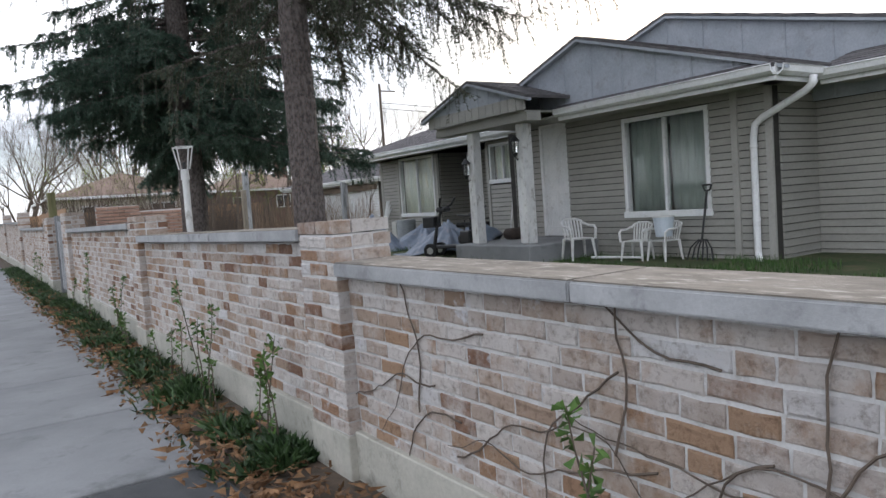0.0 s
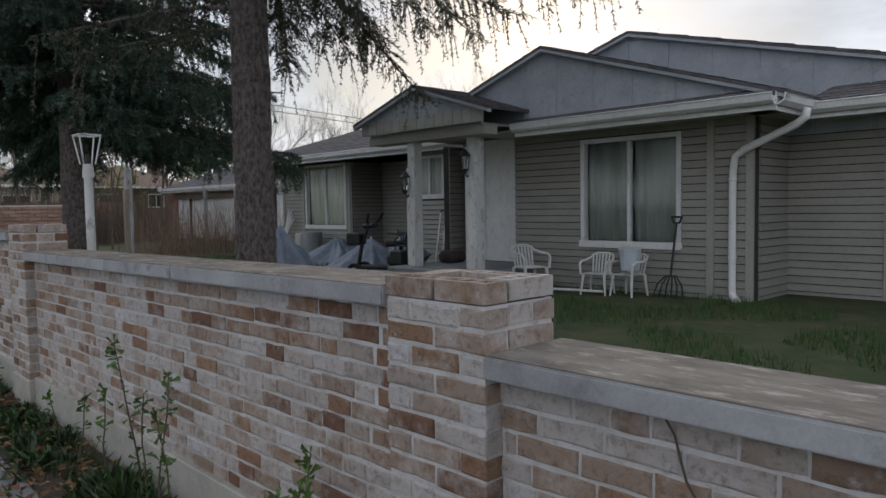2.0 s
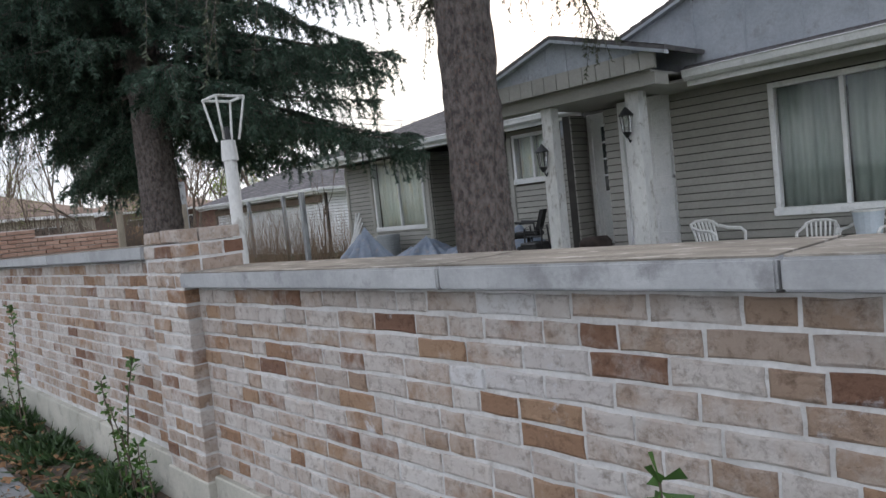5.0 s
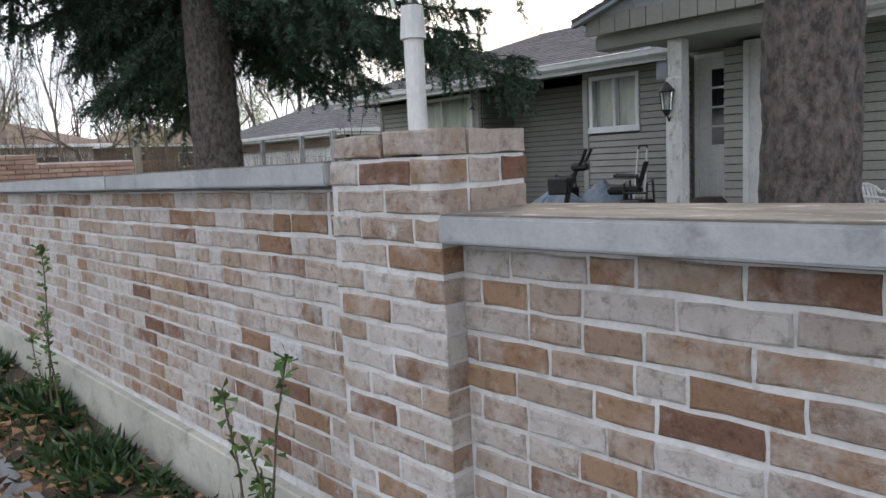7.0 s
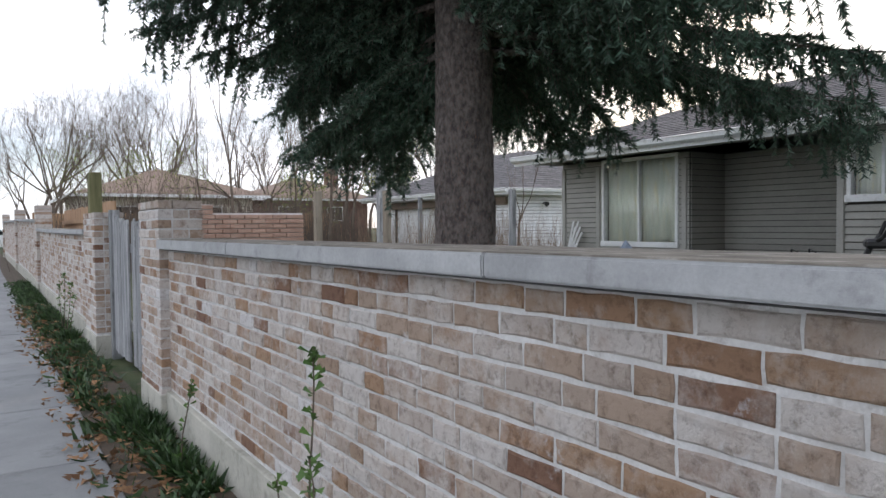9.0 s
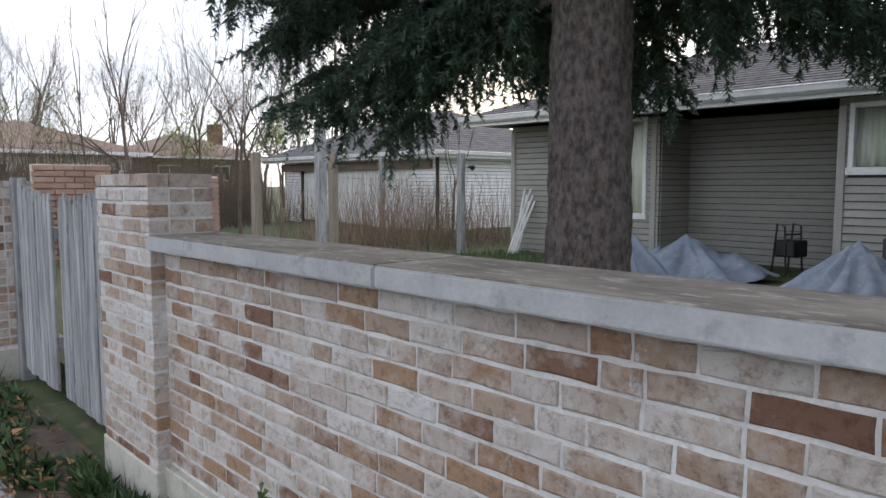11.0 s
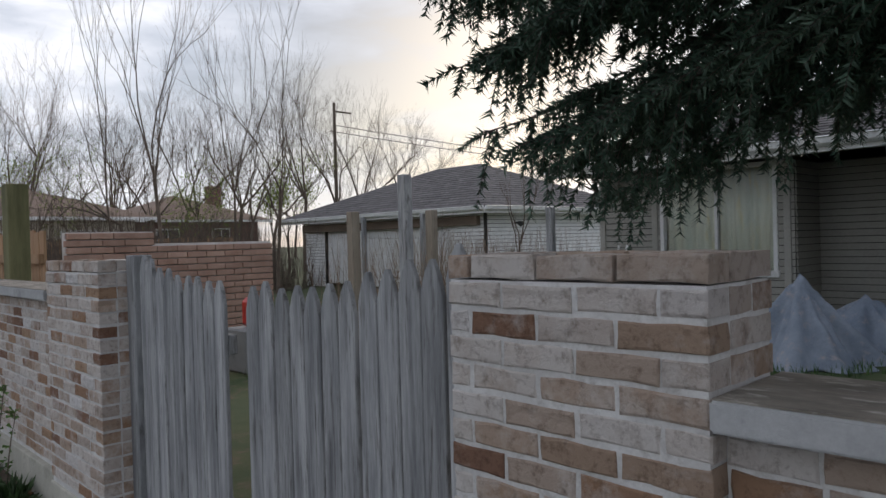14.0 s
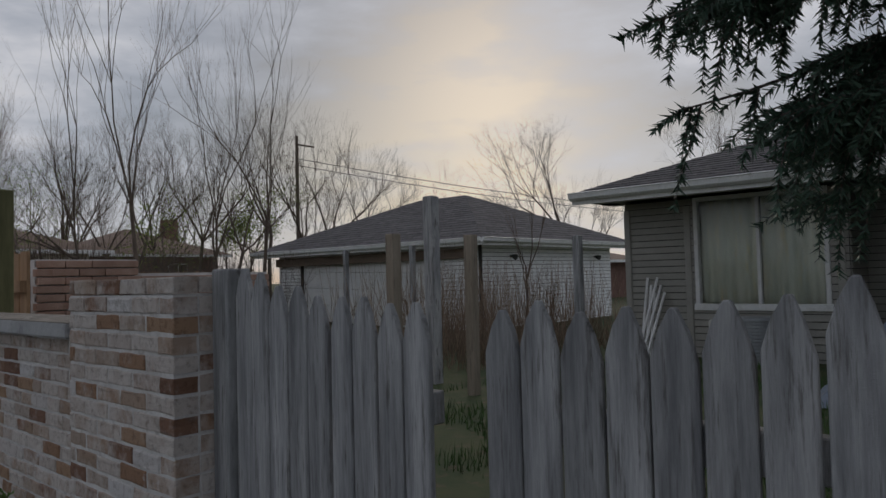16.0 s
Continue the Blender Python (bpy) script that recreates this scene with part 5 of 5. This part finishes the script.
def small_house(label, x0, x1, y0, y1, h, rise, wall, roof, windows, chim=False):
    c = empty("house", label, "house", pose(x0, y0, 0))
    w, d = x1 - x0, y1 - y0
    part("wall", boxes((0, w, 0, d, -0.1, h)), wall, c)
    o = 0.7
    bm = bmesh.new()
    base = [bm.verts.new(p) for p in ((-o, -o, h), (w + o, -o, h), (w + o, d + o, h), (-o, d + o, h))]
    k = min(w, d) / 2
    tops = [bm.verts.new(p) for p in ((k, d / 2, h + rise), (w - k + 0.01, d / 2, h + rise))] if w >= d else [bm.verts.new(p) for p in ((w / 2, k, h + rise), (w / 2, d - k + 0.01, h + rise))]
    bm.faces.new(base[::-1])
    if w >= d:
        for q in ((base[0], base[1], tops[1], tops[0]), (base[2], base[3], tops[0], tops[1]), (base[1], base[2], tops[1]), (base[3], base[0], tops[0])):
            bm.faces.new(q)
    else:
        for q in ((base[0], base[1], tops[0]), (base[1], base[2], tops[1], tops[0]), (base[2], base[3], tops[1]), (base[3], base[0], tops[0], tops[1])):
            bm.faces.new(q)
    part("roof", bm, roof, c)
    part("eave", boxes((-o, w + o, -o, -o + 0.04, h - 0.14, h), (-o, -o + 0.04, -o + 0.04, d + o, h - 0.14, h)), WHITE, c)
    for a, b, z0, z1 in windows:
        wi = part("window", box(bmesh.new(), a, b, -0.05, 0.02, z0, z1, bevel=0.01), WHITE, c)
        m2 = (a + b) / 2
        for s, e in ((a + 0.08, m2 - 0.03), (m2 + 0.03, b - 0.08)):
            part("pane", boxes((s, e, -0.06, -0.052, z0 + 0.08, z1 - 0.08)), DARKGL, wi)
    if chim:
        part("chimney", box(bmesh.new(), w * 0.82, w * 0.82 + 0.8, d * 0.45, d * 0.45 + 0.8, h, h + rise + 0.7, bevel=0.02), DARKBR, c)
    return c


small_house("low brown-roofed brick bungalow beyond the yards", 3.0, 10.5, 46.0, 55.0, 2.9, 1.5, HOUSEW, SHINGLEB, ((1.0, 2.6, 1.2, 2.4), (4.6, 6.0, 1.2, 2.4)))
small_house("dark red brick bungalow among bare trees", 14.5, 22.0, 56.0, 64.0, 3.2, 1.7, DARKBR, SHINGLEB, ((1.0, 2.4, 1.7, 2.7), (4.4, 5.6, 1.7, 2.7)), True)
small_house("low brick house behind the garage", 25.0, 37.0, 36.0, 44.0, 2.2, 1.2, DARKBR, SHINGLEB, ((2.0, 3.6, 1.1, 2.0), (6.4, 8.0, 1.1, 2.0)))

# utility pole and wires
up = empty("utility_pole", "wooden utility pole with a crossarm and drooping wires", "pole", pose(31.1, 60.0, 0))
part("shaft", tube(bmesh.new(), [(0, 0, 0), (0, 0, 12.3)], 0.17, 10, 0.11), TWIG, up)
part("crossarm", box(bmesh.new(), -0.1, 1.6, -0.05, 0.05, 11.6, 11.72, bevel=0.01), TWIG, up)
for k, (dz, ey) in enumerate(((0.0, 2.0), (-0.5, 0.0))):
    pts = [(s * 60, -s * 20, 10.6 + dz - 9 * s * (1 - s) * 0.5 - s * 3) for s in (i / 20 for i in range(21))]
    part("wire", tube(bmesh.new(), pts, 0.03, 4), BLACK, up)

# ---------- parked car far down the street ----------
car = empty("car", "white sedan parked across the far end of the pavement", "car", pose(-0.5, 60.0, 0, 0, 0, 0))
bm = bmesh.new()
prof = [(-2.2, 0.35), (-2.25, 0.7), (-2.0, 0.92), (-1.3, 1.0), (-0.6, 1.38), (0.5, 1.42), (1.2, 1.05), (2.1, 0.85), (2.25, 0.6), (2.2, 0.35)]
prism(bm, [(a, -0.85, b) for a, b in prof], (0, 1.7, 0))
bmesh.ops.bevel(bm, geom=list(bm.edges), offset=0.06, segments=2, affect="EDGES")
part("body", bm, CARW, car)
bm = bmesh.new()
prism(bm, [(-1.05, -0.862, 1.02), (-0.55, -0.862, 1.32), (0.45, -0.862, 1.35), (0.95, -0.862, 1.05)], (0, 0.02, 0))
part("side_window", bm, DARKGL, car)
for x in (-1.4, 1.4):
    for y in (-0.82, 0.72):
        wh = part("wheel", tube(bmesh.new(), [(x, y - 0.06, 0.32), (x, y + 0.16, 0.32)], 0.32, 18), RUBBER, car)
        part("rim", tube(bmesh.new(), [(x, y - 0.075, 0.32), (x, y - 0.05, 0.32)], 0.2, 12), CHROME, wh)

# ---------- background trees ----------
for label, at, seed, h, kw in (
        ("slender bare young tree with upright shoots by the brick wall", (3.9, 29.9, 0), 31, 8.2, dict(spread=0.26, up=0.6, thick=0.0045, depth=4)),
        ("slender bare young tree with upright shoots by the brick wall", (4.35, 28.6, 0), 32, 9.6, dict(spread=0.26, up=0.6, thick=0.005, depth=4)),
        ("slender bare young tree with upright shoots near the garage", (6.4, 29.8, 0), 33, 9.0, dict(spread=0.26, up=0.6, thick=0.0045, depth=4)),
        ("slender bare young tree with upright shoots near the garage", (7.2, 29.3, 0), 34, 9.4, dict(spread=0.28, up=0.55, thick=0.005, depth=4)),
        ("bare spreading tree in the neighbouring yard", (9.5, 44.0, 0), 35, 8.6, dict(spread=0.6, up=0.2, depth=5)),
        ("bare spreading tree in the neighbouring yard", (16.5, 47.0, 0), 36, 9.0, dict(spread=0.55, up=0.25, depth=5)),
        ("thin bare sapling beside the garage corner", (10.6, 25.2, 0), 38, 4.6, dict(spread=0.28, up=0.6, thick=0.008, depth=3)),
        ("bare shrub of many stems before the garage", (9.4, 26.4, 0), 39, 2.6, dict(spread=0.5, up=0.4, thick=0.008, depth=4)),
        ("bare shrub of many stems before the garage", (8.4, 23.6, 0), 40, 2.1, dict(spread=0.5, up=0.4, thick=0.008, depth=4)),
        ("bare shrub of many stems by the brick wall", (6.6, 27.0, 0), 41, 2.6, dict(spread=0.5, up=0.4, thick=0.007, depth=4))):
    bare_tree(label, at, seed, h, **kw)
protos = [bare_tree("bare grey tree in the distance", (2, 66, 0), 50, 10.5, spread=0.45, up=0.3, kids=(3, 4), thick=0.011), bare_tree("bare grey tree in the distance", (9, 68, 0), 51, 10.5, spread=0.5, up=0.25, kids=(3, 4), thick=0.011), bare_tree("bare brown tree in the distance", (19, 70, 0), 52, 10, spread=0.45, up=0.35, kids=(3, 4), thick=0.011)]
for t in protos:
    tagged(t, group="distant bare trees")
rng = random.Random(5)
for k in range(44):
    a = radians(-4 + 92 * (k + rng.random() * 0.8) / 44)
    r = rng.uniform(58, 96)
    copy_thing(protos[k % 3], pose(r * math.sin(a), 15 + r * math.cos(a), 0, 0, 0, rng.uniform(0, 360)) @ Matrix.Scale(rng.uniform(1.1, 1.75), 4))
for k in range(16):
    a = radians(1 + 36 * (k + rng.random()) / 16)
    r = rng.uniform(34, 46)
    copy_thing(protos[k % 3], pose(r * math.sin(a), 15 + r * math.cos(a), 0, 0, 0, rng.uniform(0, 360)) @ Matrix.Scale(rng.uniform(0.9, 1.25), 4))
for k, (x, y) in enumerate(((-4.5, 30), (-6, 42), (-4, 55), (1.4, 44), (-7, 60))):
    copy_thing(protos[k % 3], pose(x, y, 0, 0, 0, 70 * k) @ Matrix.Scale(0.8, 4))
for label, at, seed, h, n in (("yellow-green budding tree behind the garage", (20.5, 50.0, 0), 61, 7.5, 5200), ("yellow-green budding tree beyond the fence", (-3.2, 34.0, 0), 62, 6.0, 2600), ("olive green budding tree at the street end", (-3.4, 58.0, 0), 63, 6.5, 4200), ("yellow-green budding tree in the next yard", (12.5, 47.0, 0), 64, 5.2, 1400)):
    bare_tree(label, at, seed, h, leaf=SPRING, leaves=n, spread=0.6, up=0.25, kids=(2, 4))

for label, at, seed, h in (("olive brown thicket sapling behind the brick wall", (2.6, 32.0, 0), 71, 4.2), ("olive brown thicket sapling behind the brick wall", (5.2, 35.0, 0), 72, 4.6), ("olive brown thicket sapling near the fence", (1.8, 36.0, 0), 73, 4.4), ("olive brown thicket sapling behind the garage drive", (9.0, 37.5, 0), 74, 4.6)):
    bare_tree(label, at, seed, h, leaf=SPRING, leaves=1100, size=0.4, spread=0.5, up=0.35, kids=(3, 4), thick=0.011)

# dense brown brush in the yards beyond
rg = np.random.RandomState(12)
n = 5200
cx = rg.uniform(0, 1, n)
bx, by = 1.2 + cx * 11 + rg.normal(0, 0.5, n), 29 + cx * 6 + rg.uniform(0, 9, n)
b0 = np.stack([bx, by, np.full(n, 0.05)], 1)
b1 = b0 + np.stack([rg.normal(0, 0.3, n), rg.normal(0, 0.3, n), rg.uniform(0.6, 2.6, n)], 1)
brush = link("brush", sticks(b0, b1, np.full(n, 0.010), np.full(n, 0.003), 3), TWIG)
tagged(brush, "tangle of dry brown brush filling the yards beyond", "brush", kind="stuff")
n = 1500
bx, by = rg.uniform(6.5, 11.5, n), rg.uniform(23.0, 27.0, n)
b0 = np.stack([bx, by, np.full(n, 0.1)], 1)
b1 = b0 + np.stack([rg.normal(0, 0.25, n), rg.normal(0, 0.25, n), rg.uniform(0.3, 1.7, n)], 1)
tagged(link("brush", sticks(b0, b1, np.full(n, 0.006), np.full(n, 0.002), 3), DRYSTEM), "dry reddish-brown stems before the garage", "brush", kind="stuff")

# ---------- grass, weeds, leaves ----------
n = 60000
p = np.stack([rg.uniform(2.5, 9.6, n), rg.uniform(4.0, 22.5, n), np.full(n, YARD)], 1)
p = p[[noise.noise((a * 0.8, b * 0.8, 0)) > -0.12 and not (6.0 < a < 9.2 and 11.2 < b < 17) and not (a > 7.6 and b < 12) for a, b, _ in p]]
t = p + np.stack([rg.normal(0, 0.02, len(p)), rg.normal(0, 0.02, len(p)), rg.uniform(0.04, 0.13, len(p))], 1)
tagged(link("lawn_grass", blades(p, t, rg.uniform(0.006, 0.014, len(p))), GRASS), "short uneven green lawn grass", "grass", kind="stuff")
def verge_patch(n, seed, lo, hi, w0, w1, cut, material, name, label):
    """Blades in loose clumps along the wall foot."""
    r = np.random.RandomState(seed)
    yy = 5.9 + 26 * r.uniform(0, 1, n) ** 1.35
    xx = -0.03 - np.abs(r.normal(0, 0.17, n))
    th = np.array([noise.noise((a * 1.6 + seed, b * 4, 1)) + 0.6 * noise.noise((a * 5, b * 9, seed)) for b, a in zip(xx, yy)])
    keep = (th > cut) & (xx > -0.56)
    p = np.stack([xx, yy, np.full(n, -0.012)], 1)[keep]
    m = len(p)
    hh = lo + (hi - lo) * r.rand(m) * (0.45 + th[keep].clip(0, 1))
    t = p + np.stack([r.normal(-0.02, 0.05, m), r.normal(0, 0.06, m), hh], 1)
    return tagged(link(name, blades(p, t, r.uniform(w0, w1, m)), material), label, "grass", kind="stuff")


verge_patch(7000, 3, 0.04, 0.20, 0.006, 0.012, 0.05, IVY, "verge_grass", "clumps of dark green grass along the wall foot")
w = verge_patch(30000, 8, 0.02, 0.15, 0.025, 0.06, -0.08, IVY, "verge_weeds", "low broad-leaved green weeds along the wall foot")
n = 3600
yy = 5.2 + 20 * rg.uniform(0, 1, n) ** 1.5
xx = -0.34 + rg.normal(0, 0.17, n)
p = np.stack([xx, yy, 0.006 + 0.03 * rg.rand(n)], 1)[(xx > -0.66) & (xx < -0.02)]
t = p + np.stack([rg.normal(0, 0.04, len(p)), rg.normal(0, 0.04, len(p)), rg.uniform(-0.003, 0.02, len(p))], 1)
tagged(link("fallen_leaves", blades(p, t, rg.uniform(0.015, 0.045, len(p))), DRYLEAF), "scattered dry brown leaves and bits on soil and pavement", "leaves", kind="stuff")


def weed_stalk(label, y, h, seed, x=-0.12, lean=0.1):
    """A woody stem with small leaves and a leafy tip."""
    rng = np.random.RandomState(seed)
    w = empty("weed", label, "weed", pose(x, y, -0.02), "saplings along the wall")
    k = 7
    q = [np.zeros(3)]
    d = np.array([rng.uniform(-0.05, 0.02), rng.normal(0, lean), 1.0])
    for i in range(k):
        q.append(q[-1] + unit(d) * h / k)
        d = d + rng.normal(0, 0.07, 3)
    q = np.array(q)
    q[:, 0] = np.clip(q[:, 0], -0.25, 0.07)
    part("stem", tube(bmesh.new(), [tuple(v) for v in q], 0.006, 5, 0.0025), TWIG, w)
    n = int(60 * h) + 10
    s = rng.uniform(0.15, 1, n) * k
    s[: n // 3] = rng.uniform(0.88, 1, n // 3) * k
    i = np.minimum(s.astype(int), k - 1)
    c = q[i] + (q[i + 1] - q[i]) * (s - i)[:, None]
    dr = unit(rng.normal(0, 1, (n, 3)) + np.array([-0.3, 0, 0.5]))
    np.random.seed(seed)
    e = c + dr * rng.uniform(0.02, 0.055, n)[:, None]
    tagged(link("leaves", blades(e, c, rng.uniform(0.014, 0.028, n)), WEED, w), kind="stuff")


k = 0
for y, h in ((10.92, 0.62), (10.85, 0.40), (10.74, 0.75), (10.68, 0.52), (10.55, 0.35), (10.45, 0.30), (13.1, 0.95), (12.95, 0.6), (13.2, 0.45), (14.9, 0.5), (7.7, 0.85), (7.62, 0.6), (7.5, 0.7), (7.35, 0.55), (6.35, 0.6), (6.28, 0.5), (6.2, 0.55), (6.5, 0.4), (3.95, 0.62), (3.78, 0.74), (3.6, 0.5), (8.6, 0.4), (8.2, 0.5), (20.9, 0.7), (21.2, 0.8), (21.5, 0.65), (20.6, 0.55), (9.0, 0.35)):
    k += 1
    weed_stalk("thin leafy sapling growing along the wall", y, h, 100 + k)

# creeper on the first panel
vine = empty("creeper", "bare brown creeper stems clinging to the brick wall", "creeper", pose(0.043, 0, 0))
for k in range(16):
    rr = random.Random(70 + k)
    y, z = rr.uniform(2.6, 5.2), rr.uniform(0.25, 0.85)
    a = rr.uniform(-0.6, 3.4)
    pts = []
    for i in range(22):
        pts.append((rr.uniform(-0.006, 0.0), y, z))
        a += rr.uniform(-0.35, 0.35)
        y += 0.05 * math.cos(a)
        z = min(max(z + 0.05 * math.sin(a), 0.05), 0.945)
    part("stem", tube(bmesh.new(), pts, 0.0042, 5, 0.0016), TWIG, vine)

# ---------- the wall, panel by panel ----------
wall_panel("reclaimed tan brick wall panel with climbing stems", 1.6, 5.54, 0.957, 0.957, (4.0,))
pier("low brick pier with an open hollow top", 5.54, 5.95, 1.22, cored=True)
wall_panel("reclaimed tan brick wall panel with a stone coping", 5.95, 10.065, 1.115, 1.079, (7.5, 8.38))
pier("brick pier stained pale with old whitewash", 10.065, 10.49, 1.345)
wall_panel("long reclaimed brick wall panel under the spruce", 10.49, 15.92, 1.21, 1.193, (12.2, 14.31))
pier("wide brick pier beside the picket gate", 15.92, 16.60, 1.535)
pier("wide weathered brick pier on the far side of the gate", 19.13, 20.0, 1.518)
wall_panel("pale brick wall panel beyond the gate", 20.0, 23.4, 1.27, 1.27, (22.2,))
wall_panel("pale brick wall panel farther along the street", 23.4, 28.0, 1.27, 1.30, (25.6,), singles=False)
pier("distant brick pier", 28.0, 28.5, 1.85, singles=False)
wall_panel("distant pale brick wall panel", 28.5, 38.0, 1.5, 1.62, (33.0,), singles=False)
pier("distant brick pier", 38.0, 38.5, 2.0, singles=False)
wall_panel("distant pale brick wall panel", 38.5, 52.0, 1.6, 1.7, (45.0,), singles=False)
pier("distant brick pier", 52.0, 52.6, 2.1, singles=False)
